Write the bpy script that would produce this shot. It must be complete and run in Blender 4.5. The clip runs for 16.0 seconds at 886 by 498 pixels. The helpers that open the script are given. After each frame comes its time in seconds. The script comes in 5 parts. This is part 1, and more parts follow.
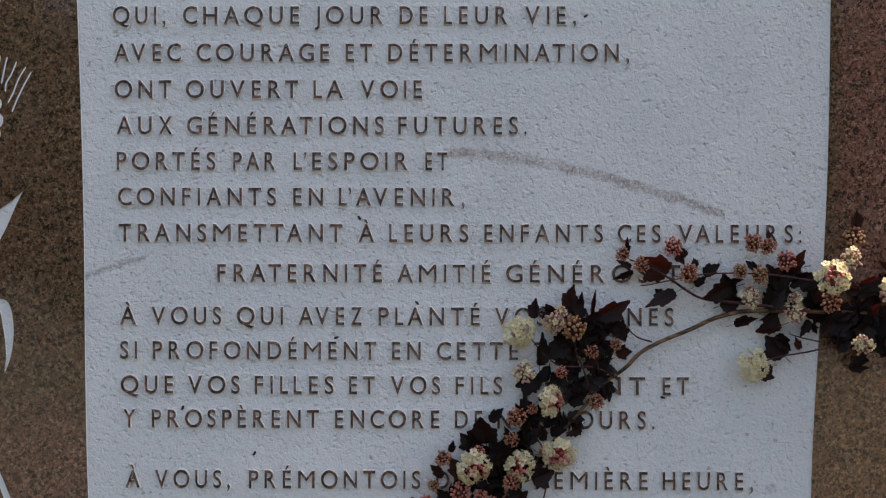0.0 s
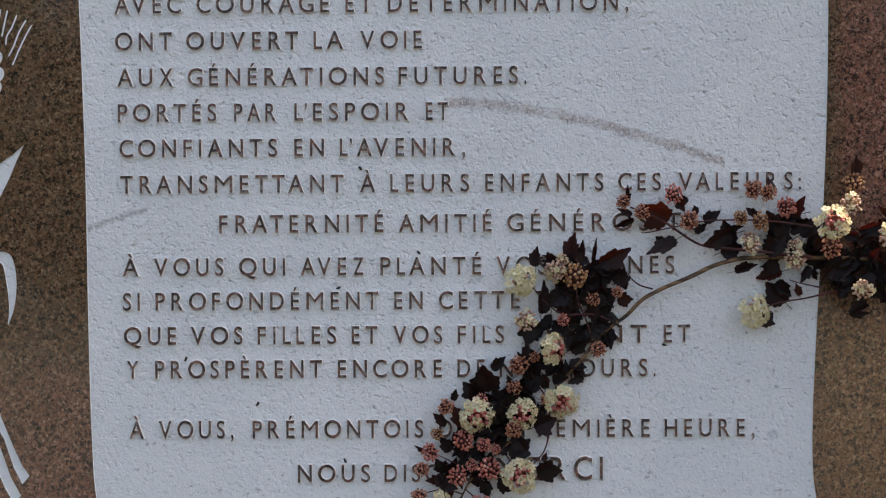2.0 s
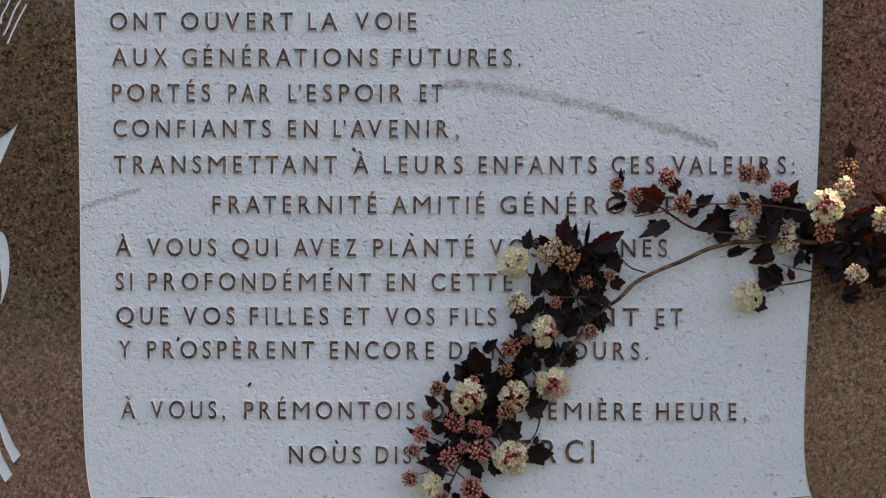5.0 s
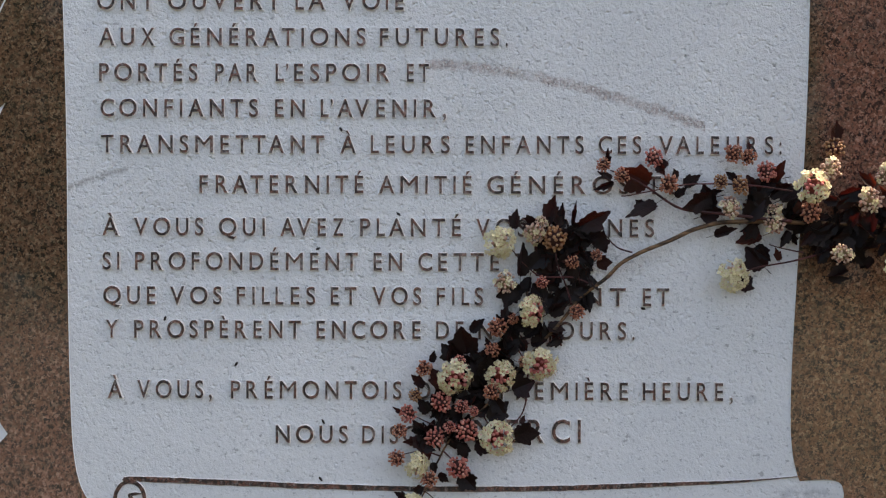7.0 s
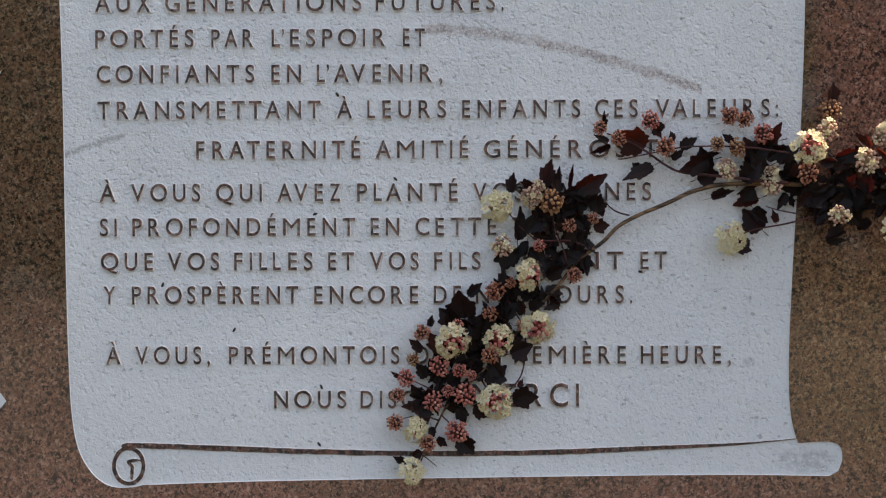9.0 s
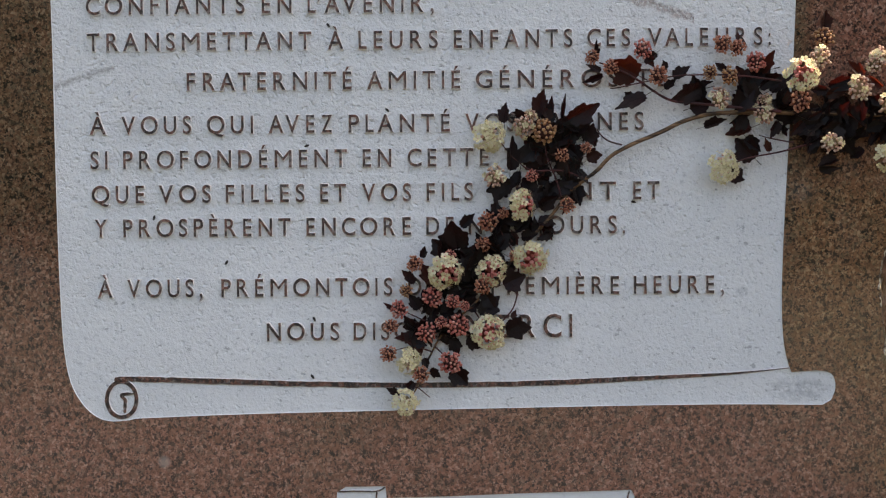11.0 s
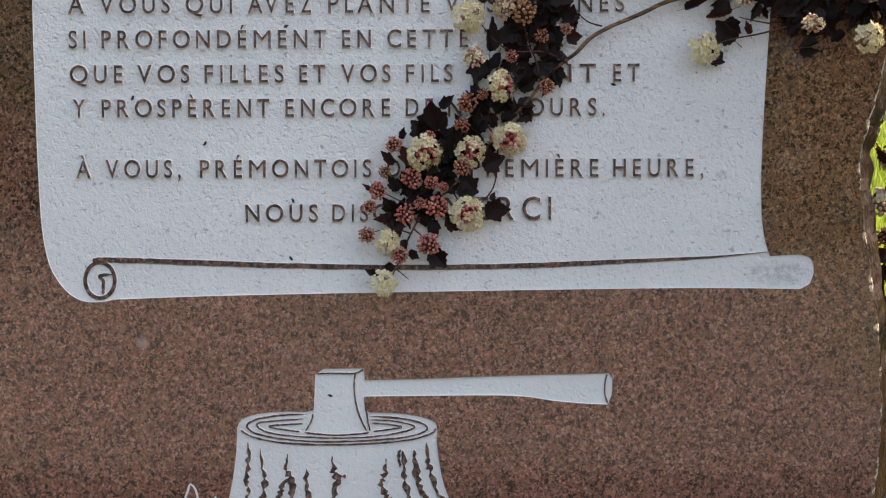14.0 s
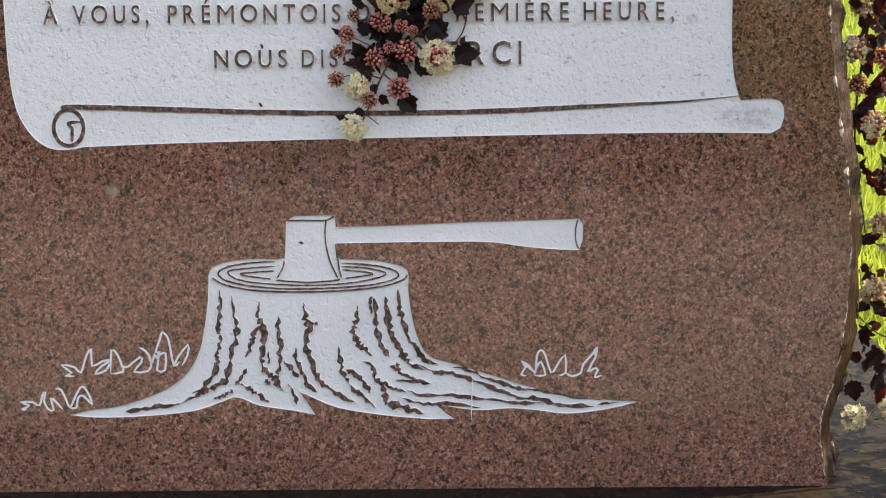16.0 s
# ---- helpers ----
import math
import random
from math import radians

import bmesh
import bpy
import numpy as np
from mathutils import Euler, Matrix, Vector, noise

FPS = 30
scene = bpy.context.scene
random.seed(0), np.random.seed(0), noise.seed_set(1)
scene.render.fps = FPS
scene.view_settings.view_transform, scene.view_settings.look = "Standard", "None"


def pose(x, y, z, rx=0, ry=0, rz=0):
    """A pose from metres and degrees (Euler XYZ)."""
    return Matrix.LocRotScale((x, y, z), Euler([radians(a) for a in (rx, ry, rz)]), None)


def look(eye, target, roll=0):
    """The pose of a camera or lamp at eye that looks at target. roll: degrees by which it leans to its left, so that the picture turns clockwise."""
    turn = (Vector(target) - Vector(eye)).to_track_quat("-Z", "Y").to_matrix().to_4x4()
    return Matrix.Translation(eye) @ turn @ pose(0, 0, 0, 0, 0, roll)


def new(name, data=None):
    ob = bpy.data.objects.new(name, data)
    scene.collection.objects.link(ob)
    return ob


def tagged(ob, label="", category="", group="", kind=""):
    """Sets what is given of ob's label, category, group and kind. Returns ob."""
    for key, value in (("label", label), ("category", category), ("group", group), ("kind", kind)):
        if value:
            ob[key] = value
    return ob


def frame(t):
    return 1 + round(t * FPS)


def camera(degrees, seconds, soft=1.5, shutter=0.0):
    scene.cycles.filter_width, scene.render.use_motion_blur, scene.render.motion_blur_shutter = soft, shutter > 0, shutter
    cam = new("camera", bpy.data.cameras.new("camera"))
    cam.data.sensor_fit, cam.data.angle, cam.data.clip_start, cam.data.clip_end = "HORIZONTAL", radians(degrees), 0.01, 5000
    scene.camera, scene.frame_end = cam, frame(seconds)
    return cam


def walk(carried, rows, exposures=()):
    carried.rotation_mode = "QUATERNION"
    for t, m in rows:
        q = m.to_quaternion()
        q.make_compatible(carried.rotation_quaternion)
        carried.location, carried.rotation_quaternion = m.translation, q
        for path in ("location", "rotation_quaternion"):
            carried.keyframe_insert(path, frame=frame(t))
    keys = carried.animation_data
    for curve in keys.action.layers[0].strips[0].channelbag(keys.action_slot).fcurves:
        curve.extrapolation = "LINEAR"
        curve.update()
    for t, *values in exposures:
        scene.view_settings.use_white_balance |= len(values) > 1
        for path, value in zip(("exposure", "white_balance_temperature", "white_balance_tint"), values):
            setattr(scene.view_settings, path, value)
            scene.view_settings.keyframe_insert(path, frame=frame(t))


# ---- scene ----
import itertools
from mathutils.geometry import tessellate_polygon

cam = camera(40.0, 16.0, soft=1.15)
# The memorial stone leans back; its face is the plane y = 0 of FACE, z up along it.
LEAN = 11.0
FACE = pose(0, 0, 0.010, -LEAN)
PATH = [
    (0, (-0.0098, -1.1814, 0.6845), (-0.0327, 0.8185, 0.6811), 0.13),
    (0.5, (-0.0096, -1.1828, 0.6760), (-0.0308, 0.8171, 0.6674), 0.06),
    (1, (-0.0150, -1.1848, 0.6550), (-0.0401, 0.8151, 0.6467), -0.14),
    (1.5, (-0.0159, -1.1855, 0.6461), (-0.0357, 0.8144, 0.6357), -0.26),
    (2, (-0.0137, -1.1853, 0.6419), (-0.0322, 0.8146, 0.6276), -0.32),
    (2.5, (-0.0107, -1.1856, 0.6331), (-0.0322, 0.8142, 0.6205), -0.27),
    (3, (-0.0109, -1.1854, 0.6250), (-0.0319, 0.8144, 0.6096), -0.43),
    (5.5, (-0.0005, -1.1854, 0.6191), (-0.0226, 0.8145, 0.6105), 0.22),
    (6, (0.0044, -1.1854, 0.6112), (-0.0186, 0.8145, 0.6004), 0.26),
    (6.5, (0.0058, -1.1852, 0.6064), (-0.0157, 0.8147, 0.5948), 0.36),
    (7, (0.0086, -1.1853, 0.6039), (-0.0142, 0.8145, 0.5910), 0.21),
    (7.5, (0.0096, -1.1849, 0.5954), (-0.0138, 0.8150, 0.5929), 0.11),
    (8, (0.0082, -1.1843, 0.5984), (-0.0119, 0.8156, 0.5820), 0.01),
    (8.5, (0.0124, -1.1852, 0.5858), (-0.0141, 0.8145, 0.5714), -0.12),
    (11, (0.0134, -1.1832, 0.5212), (-0.0013, 0.8162, 0.4764), -0.47),
    (11.5, (0.0191, -1.1836, 0.4986), (0.0010, 0.8157, 0.4466), -0.43),
    (12, (0.0211, -1.1844, 0.4803), (0.0053, 0.8147, 0.4206), -0.60),
    (12.5, (0.0204, -1.1870, 0.4661), (0.0075, 0.8120, 0.4045), -0.55),
    (13, (0.0260, -1.1873, 0.4507), (0.0115, 0.8118, 0.3896), -0.55),
    (13.5, (0.0281, -1.1871, 0.4427), (0.0162, 0.8114, 0.3675), -0.51),
    (14, (0.0296, -1.1843, 0.4266), (0.0210, 0.8141, 0.3478), -0.16),
    (14.5, (0.0323, -1.1831, 0.4064), (0.0277, 0.8147, 0.3135), -0.35),
    (15, (0.0404, -1.1843, 0.3658), (0.0428, 0.8126, 0.2560), -0.44),
    (15.5, (0.0513, -1.1853, 0.3384), (0.0519, 0.8109, 0.2157), -0.23),
    (16, (0.0492, -1.1889, 0.3170), (0.0546, 0.8057, 0.1699), -0.42),
]
EXPOSURES = [(0.0, 1.24, 8350, 11), (1.5, 1.48, 8350, 11), (3.0, 1.56, 8350, 11), (7.0, 1.55, 8500, 11), (11.0, 1.62, 8850, 11), (12.5, 1.83, 8900, 11), (14.0, 1.79, 8850, 11), (15.0, 1.93, 9000, 11), (16.0, 2.10, 9150, 12)]
walk(cam, [(t, FACE @ look(eye, target, roll)) for t, eye, target, roll in PATH], EXPOSURES)

# ---- light: low sun from behind the stone, its face in open shade ----
SUN_AZIMUTH, SUN_HEIGHT = 62.0, 59.0      # from +y towards +x; above the horizon
world = bpy.data.worlds.new("sky")
scene.world = world
world.use_nodes = True
wn = world.node_tree
sky = wn.nodes.new("ShaderNodeTexSky")
sky.sky_type, sky.sun_disc = "NISHITA", False
sky.sun_elevation, sky.sun_rotation = radians(SUN_HEIGHT), radians(SUN_AZIMUTH)
sky.air_density, sky.dust_density, sky.ozone_density = 1.0, 1.5, 1.0
wn.links.new(sky.outputs[0], wn.nodes["Background"].inputs[0])
wn.nodes["Background"].inputs[1].default_value = 0.15
sun = new("sun", bpy.data.lights.new("sun", "SUN"))
sun.data.energy, sun.data.angle, sun.data.color = 3.3, radians(0.55), (1.0, 0.94, 0.84)
toward = Vector((math.sin(radians(SUN_AZIMUTH)) * math.cos(radians(SUN_HEIGHT)),
                 math.cos(radians(SUN_AZIMUTH)) * math.cos(radians(SUN_HEIGHT)), math.sin(radians(SUN_HEIGHT))))
sun.matrix_world = look(toward * 20, (0, 0, 0))


# ---- materials ----
class Mat:
    """A small builder for node materials."""

    def __init__(self, name, rough=0.6, spec=0.5):
        self.m = bpy.data.materials.new(name)
        self.m.use_nodes = True
        self.t = self.m.node_tree
        self.b = self.t.nodes["Principled BSDF"]
        self.b.inputs["Roughness"].default_value = rough
        self.b.inputs["Specular IOR Level"].default_value = spec
        self.co = self.t.nodes.new("ShaderNodeTexCoord")

    def put(self, a, b):
        self.t.links.new(a, b)

    def noise(self, scale, detail=3.0, rough=0.55, stretch=None, space="Object", distort=0.0):
        n = self.t.nodes.new("ShaderNodeTexNoise")
        n.inputs["Scale"].default_value, n.inputs["Detail"].default_value = scale, detail
        n.inputs["Roughness"].default_value, n.inputs["Distortion"].default_value = rough, distort
        vec = self.co.outputs[space]
        if stretch:
            mp = self.t.nodes.new("ShaderNodeMapping")
            mp.inputs["Scale"].default_value = stretch
            self.put(vec, mp.inputs[0])
            vec = mp.outputs[0]
        self.put(vec, n.inputs["Vector"])
        return n.outputs["Fac"]

    def cells(self, scale, feature="F1", space="Object", rand=1.0):
        n = self.t.nodes.new("ShaderNodeTexVoronoi")
        n.feature = feature
        n.inputs["Scale"].default_value, n.inputs["Randomness"].default_value = scale, rand
        self.put(self.co.outputs[space], n.inputs["Vector"])
        return n

    def ramp(self, fac, *stops):
        n = self.t.nodes.new("ShaderNodeValToRGB")
        e = n.color_ramp.elements
        while len(e) < len(stops):
            e.new(0.5)
        for k, (at, col) in zip(e, stops):
            k.position = at
            k.color = (*col, 1) if isinstance(col, tuple) else (col, col, col, 1)
        self.put(fac, n.inputs[0])
        return n.outputs[0]

    def mix(self, fac, a, b, how="MIX"):
        n = self.t.nodes.new("ShaderNodeMix")
        n.data_type, n.blend_type = "RGBA", how
        for sock, v in ((n.inputs[0], fac), (n.inputs[6], a), (n.inputs[7], b)):
            if isinstance(v, (int, float)):
                sock.default_value = v
            elif isinstance(v, tuple):
                sock.default_value = (*v, 1)
            else:
                self.put(v, sock)
        return n.outputs[2]

    def math(self, op, a, b=0.0, c=0.0):
        n = self.t.nodes.new("ShaderNodeMath")
        n.operation = op
        for sock, v in zip(n.inputs, (a, b, c)):
            if isinstance(v, (int, float)):
                sock.default_value = v
            else:
                self.put(v, sock)
        return n.outputs[0]

    def xyz(self, space="Object"):
        n = self.t.nodes.new("ShaderNodeSeparateXYZ")
        self.put(self.co.outputs[space], n.inputs[0])
        return n.outputs

    def chance(self):
        n = self.t.nodes.new("ShaderNodeObjectInfo")
        return n.outputs["Random"]

    def island(self):
        n = self.t.nodes.new("ShaderNodeNewGeometry")
        return n.outputs["Random Per Island"]

    def bump(self, height, strength=0.3, distance=0.001, after=None):
        n = self.t.nodes.new("ShaderNodeBump")
        n.inputs["Strength"].default_value, n.inputs["Distance"].default_value = strength, distance
        self.put(height, n.inputs["Height"])
        if after:
            self.put(after, n.inputs["Normal"])
        self.put(n.outputs[0], self.b.inputs["Normal"])
        return n.outputs[0]

    def colour(self, c):
        if isinstance(c, tuple):
            self.b.inputs["Base Color"].default_value = (*c, 1)
        else:
            self.put(c, self.b.inputs["Base Color"])
        return self

    def translucent(self, col, share):
        tr = self.t.nodes.new("ShaderNodeBsdfTranslucent")
        if isinstance(col, tuple):
            tr.inputs[0].default_value = (*col, 1)
        else:
            self.put(col, tr.inputs[0])
        mx = self.t.nodes.new("ShaderNodeMixShader")
        mx.inputs[0].default_value = share
        self.put(self.b.outputs[0], mx.inputs[1])
        self.put(tr.outputs[0], mx.inputs[2])
        self.put(mx.outputs[0], self.t.nodes["Material Output"].inputs[0])


def granite_colour(M, tone=1.0):
    """Red-brown granite: interlocked feldspar, grey quartz and black mica grains of 1 to 5 mm."""
    def warped(scale, k):
        wob = M.t.nodes.new("ShaderNodeTexNoise")
        wob.inputs["Scale"].default_value, wob.inputs["Detail"].default_value = scale * 1.1, 2.0
        M.put(M.co.outputs["Object"], wob.inputs["Vector"])
        off = M.t.nodes.new("ShaderNodeVectorMath")
        off.operation = "MULTIPLY_ADD"
        off.inputs[1].default_value = (k, k, k)
        M.put(wob.outputs["Color"], off.inputs[0])
        M.put(M.co.outputs["Object"], off.inputs[2])
        cell = M.cells(scale)
        M.put(off.outputs[0], cell.inputs["Vector"])
        return M.math("FRACT", M.math("MULTIPLY", cell.outputs["Color"], 7.31))
    feld = M.ramp(warped(430, 0.005), (0.0, (0.152 * tone, 0.066 * tone, 0.046 * tone)), (0.30, (0.268 * tone, 0.109 * tone, 0.075 * tone)),
                  (0.7, (0.353 * tone, 0.154 * tone, 0.111 * tone)), (1.0, (0.54 * tone, 0.29 * tone, 0.225 * tone)))
    big = M.noise(7, 3.0)
    base = M.mix(M.ramp(big, (0.40, 0.0), (0.70, 0.35)), feld, (0.225 * tone, 0.108 * tone, 0.068 * tone))
    quartz = M.ramp(warped(280, 0.007), (0.80, 0.0), (0.82, 0.55))
    base = M.mix(quartz, base, (0.195 * tone, 0.122 * tone, 0.092 * tone))
    # mica gathers in loose drifts
    drift = M.ramp(M.noise(70, 2.0), (0.38, 0.72), (0.62, 1.1))
    mica = M.math("MULTIPLY", M.ramp(warped(330, 0.009), (0.155, 0.86), (0.170, 0.0)), drift)
    base = M.mix(mica, base, (0.022, 0.015, 0.014))
    fine = M.math("MULTIPLY", M.ramp(warped(640, 0.005), (0.18, 0.86), (0.195, 0.0)), drift)
    base = M.mix(fine, base, (0.036 * tone, 0.025 * tone, 0.024 * tone))
    return M.mix(M.ramp(M.noise(46, 3.0), (0.48, 0.0), (0.70, 0.20)), base, (0.07 * tone, 0.043 * tone, 0.036 * tone))


def white_paint_colour(M, wear=1.0):
    """Grit-blasted granite under thin white paint, with the shade of pits painted in, faint grime and grazed streaks.
    """
    base = M.ramp(M.noise(9, 4.0), (0.3, (0.69, 0.70, 0.71)), (0.7, (0.77, 0.775, 0.78)))
    # blue-grey specks put the shade inside small dents into the colour
    pits = M.ramp(M.noise(300, 2.5, 0.65), (0.60, 0.0), (0.68, 0.45 * wear))
    base = M.mix(pits, base, (0.36, 0.375, 0.395))
    flecks = M.ramp(M.noise(150, 2.5, 0.6, stretch=(0.75, 1, 1.1)), (0.66, 0.0), (0.71, 0.60 * wear))
    return M.mix(flecks, base, (0.27, 0.275, 0.28))


def blasted_relief(M, much):
    """Soft hammered swells, sparse pits and a little grit; the lower end of the stone was smoothed more."""
    z = M.xyz()[2]
    rough = M.ramp(z, (0.36, 0.42 * much), (0.62, 1.0 * much))
    swell = M.noise(150, 1.5, 0.5)
    pit = M.ramp(M.noise(185, 1.5, 0.5), (0.60, 0.0), (0.74, 1.0))
    grit = M.math("MULTIPLY", M.noise(380, 2.0, 0.6), 0.55)
    h = M.math("SUBTRACT", M.math("ADD", M.math("MULTIPLY", swell, 0.42), grit), M.math("MULTIPLY", pit, 0.40))
    M.bump(M.math("MULTIPLY", h, rough), 0.8, 0.0040)


def polished_granite():
    M = Mat("polished_red_granite", 0.08, 0.42)
    c = granite_colour(M, 0.88)
    # olive, darker tint over the upper part, patchy at its border
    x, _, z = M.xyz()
    olive_mix = M.math("ADD", M.math("ADD", M.math("MULTIPLY", z, 2.6), M.math("MULTIPLY", M.math("MAXIMUM", M.math("SUBTRACT", x, 0.30), 0.0), 3.0)), M.math("MULTIPLY", M.noise(6.5, 4.0), 1.1))
    olive_mix = M.ramp(M.math("MULTIPLY", olive_mix, 0.5), (0.66, 0.0), (0.98, 0.85))
    # the tint fades at the upper right and is paler below that
    right_clear = M.math("MULTIPLY", M.ramp(x, (0.35, 0.0), (0.37, 0.8)), M.ramp(M.math("ADD", z, M.math("MULTIPLY", M.noise(9, 3.0), 0.1)), (0.58, 0.0), (0.68, 1.0)))
    olive_mix = M.math("MULTIPLY", olive_mix, M.math("SUBTRACT", 1.0, right_clear))
    right_pale = M.math("MULTIPLY", M.ramp(x, (0.31, 0.0), (0.36, 1.0)), M.math("SUBTRACT", 1.0, M.ramp(M.math("ADD", z, M.math("MULTIPLY", M.noise(9, 3.0), 0.1)), (0.60, 0.0), (0.68, 1.0))))
    c = M.mix(olive_mix, c, M.mix(1.0, c, M.mix(right_pale, (0.50, 0.67, 0.52), (0.88, 1.03, 0.70)), "MULTIPLY"))
    # a pale mineral spot
    far = M.math("ADD", M.math("POWER", M.math("SUBTRACT", x, -0.2694), 2.0), M.math("POWER", M.math("SUBTRACT", z, 0.2885), 2.0))
    c = M.mix(M.ramp(M.math("MULTIPLY", far, 20000.0), (0.2, 0.45), (1.0, 0.0)), c, (0.42, 0.34, 0.31))
    M.colour(c)
    M.put(M.ramp(M.noise(40, 3.0), (0.3, 0.05), (0.8, 0.11)), M.b.inputs["Roughness"])
    M.bump(M.noise(240, 2.0), 0.03, 0.0004)
    return M.m


def rough_granite():
    M = Mat("shaded_split_granite", 0.34, 0.3)
    # tone far below the polished face: the shrub's shade is put into the colour
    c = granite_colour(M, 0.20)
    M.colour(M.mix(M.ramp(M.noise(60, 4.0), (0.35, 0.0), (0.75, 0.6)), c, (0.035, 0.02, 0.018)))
    M.bump(M.noise(75, 4.0, 0.6, stretch=(1, 1, 0.5)), 0.8, 0.007)
    return M.m


def chipped_granite():
    """Fracture where the polished face breaks off; sun glints are painted into its pale colour."""
    M = Mat("glint_pale_granite", 0.35, 0.35)
    M.colour(M.ramp(M.noise(150, 4.0, 0.7), (0.42, (0.10, 0.055, 0.040)), (0.54, (0.80, 0.66, 0.50))))
    M.bump(M.noise(260, 3.0, 0.7), 1.0, 0.003)
    return M.m


def white_paint():
    M = Mat("white_blasted_paint", 0.85, 0.25)
    M.colour(white_paint_colour(M, 0.25))
    blasted_relief(M, 0.75)
    return M.m


def panel_paint():
    """The scroll's paint, with the two grazed marks that cross it."""
    M = Mat("scroll_white_paint", 0.85, 0.25)
    c = white_paint_colour(M)
    x, _, z = M.xyz()
    wob = M.math("MULTIPLY", M.math("SUBTRACT", M.noise(75, 4.0, 0.65), 0.5), 0.011)
    # long brown graze: a bow that falls to the right
    u = M.math("DIVIDE", M.math("SUBTRACT", x, -0.0230), 0.2726)
    bow = M.math("SUBTRACT", 0.7764, M.math("MULTIPLY", M.math("POWER", M.math("MAXIMUM", u, 0.0), 1.7), 0.0609))
    off = M.math("ABSOLUTE", M.math("ADD", M.math("SUBTRACT", z, bow), wob))
    inside = M.math("MULTIPLY", M.math("GREATER_THAN", u, 0.0), M.math("LESS_THAN", u, 1.0))
    rub = M.math("MULTIPLY", M.ramp(M.math("MULTIPLY", off, 100.0), (0.0, 1.0), (0.34, 0.80), (0.62, 0.0)), inside)
    rub = M.math("MULTIPLY", rub, M.ramp(M.noise(36, 2.0, 0.5), (0.30, 0.35), (0.50, 1.0)))
    rub = M.math("MULTIPLY", rub, M.ramp(M.noise(420, 3.0, 0.7), (0.38, 0.25), (0.54, 1.0)))
    grains = M.ramp(M.noise(360, 2.0, 0.6), (0.40, (0.17, 0.12, 0.105)), (0.56, (0.44, 0.33, 0.295)))
    c = M.mix(M.math("MULTIPLY", rub, 0.76), c, grains)
    # short grey graze at the left edge
    u2 = M.math("DIVIDE", M.math("SUBTRACT", x, -0.3695), 0.0568)
    line = M.math("ADD", 0.6553, M.math("MULTIPLY", M.math("POWER", M.math("MAXIMUM", u2, 0.0), 0.8), 0.0183))
    off2 = M.math("ABSOLUTE", M.math("ADD", M.math("SUBTRACT", z, line), M.math("MULTIPLY", wob, 0.5)))
    rub2 = M.math("MULTIPLY", M.ramp(M.math("MULTIPLY", off2, 100.0), (0.0, 1.0), (0.22, 0.6), (0.4, 0.0)), M.math("LESS_THAN", u2, 1.0))
    rub2 = M.math("MULTIPLY", rub2, M.ramp(M.noise(230, 3.0, 0.7), (0.35, 0.2), (0.6, 0.9)))
    c = M.mix(M.math("MULTIPLY", rub2, 0.9), c, (0.29, 0.275, 0.27))
    # a grey bruise beside the text and another at the end of the roll
    for bx, bz, wide, tall, much in ((0.2947, 0.4506, 0.007, 0.006, 1.0), (0.3505, 0.3555, 0.034, 0.014, 0.65)):
        far = M.math("ADD", M.math("POWER", M.math("DIVIDE", M.math("SUBTRACT", x, bx), wide), 2.0), M.math("POWER", M.math("DIVIDE", M.math("SUBTRACT", z, bz), tall), 2.0))
        spot = M.math("MULTIPLY", M.ramp(far, (0.0, 1.0), (1.0, 0.0)), M.ramp(M.noise(120, 3.0, 0.65), (0.38, 0.0), (0.62, 1.0)))
        c = M.mix(M.math("MULTIPLY", spot, much), c, (0.27, 0.29, 0.32))
    M.colour(c)
    blasted_relief(M, 1.0)
    return M.m


def carved_granite():
    """Raised lettering: granite on the flat, paint caught on the slopes."""
    M = Mat("carved_letter_granite", 0.45, 0.4)
    g = granite_colour(M, 0.60)
    ny = M.xyz("Normal")[1]
    flat = M.ramp(M.math("MULTIPLY", ny, -1.0), (0.86, 0.0), (0.93, 1.0))
    worn = M.ramp(M.noise(420, 2.0, 0.6), (0.35, 1.0), (0.72, 0.35))
    edge = M.mix(worn, (0.40, 0.32, 0.28), (0.76, 0.75, 0.74))
    g = M.mix(M.ramp(M.noise(150, 3.0, 0.6), (0.45, 0.0), (0.56, 0.90)), g, (0.022, 0.017, 0.016))
    dust = M.ramp(M.noise(230, 3.0, 0.65, stretch=(1.0, 1, 0.8)), (0.53, 0.0), (0.66, 0.34))
    g = M.mix(dust, g, (0.50, 0.44, 0.41))
    M.colour(M.mix(flat, edge, g))
    M.bump(M.noise(500, 3.0), 0.25, 0.0006)
    return M.m


def grey_stone():
    M = Mat("grey_polished_plinth", 0.3, 0.05)
    M.b.inputs["IOR"].default_value = 1.22
    c = M.ramp(M.noise(140, 3.0, 0.6), (0.3, (0.008, 0.007, 0.0055)), (0.7, (0.026, 0.021, 0.016)))
    c = M.mix(M.ramp(M.noise(5, 4.0), (0.35, 0.0), (0.7, 0.6)), c, (0.014, 0.011, 0.009))
    M.colour(c)
    M.put(M.ramp(M.noise(26, 4.0), (0.3, 0.16), (0.75, 0.42)), M.b.inputs["Roughness"])
    # drops and grit that glint
    drops = M.ramp(M.noise(95, 2.0, 0.5), (0.62, 0.0), (0.72, 1.0))
    M.bump(M.math("ADD", M.math("MULTIPLY", M.noise(30, 2.0), 0.3), drops), 0.6, 0.004)
    return M.m


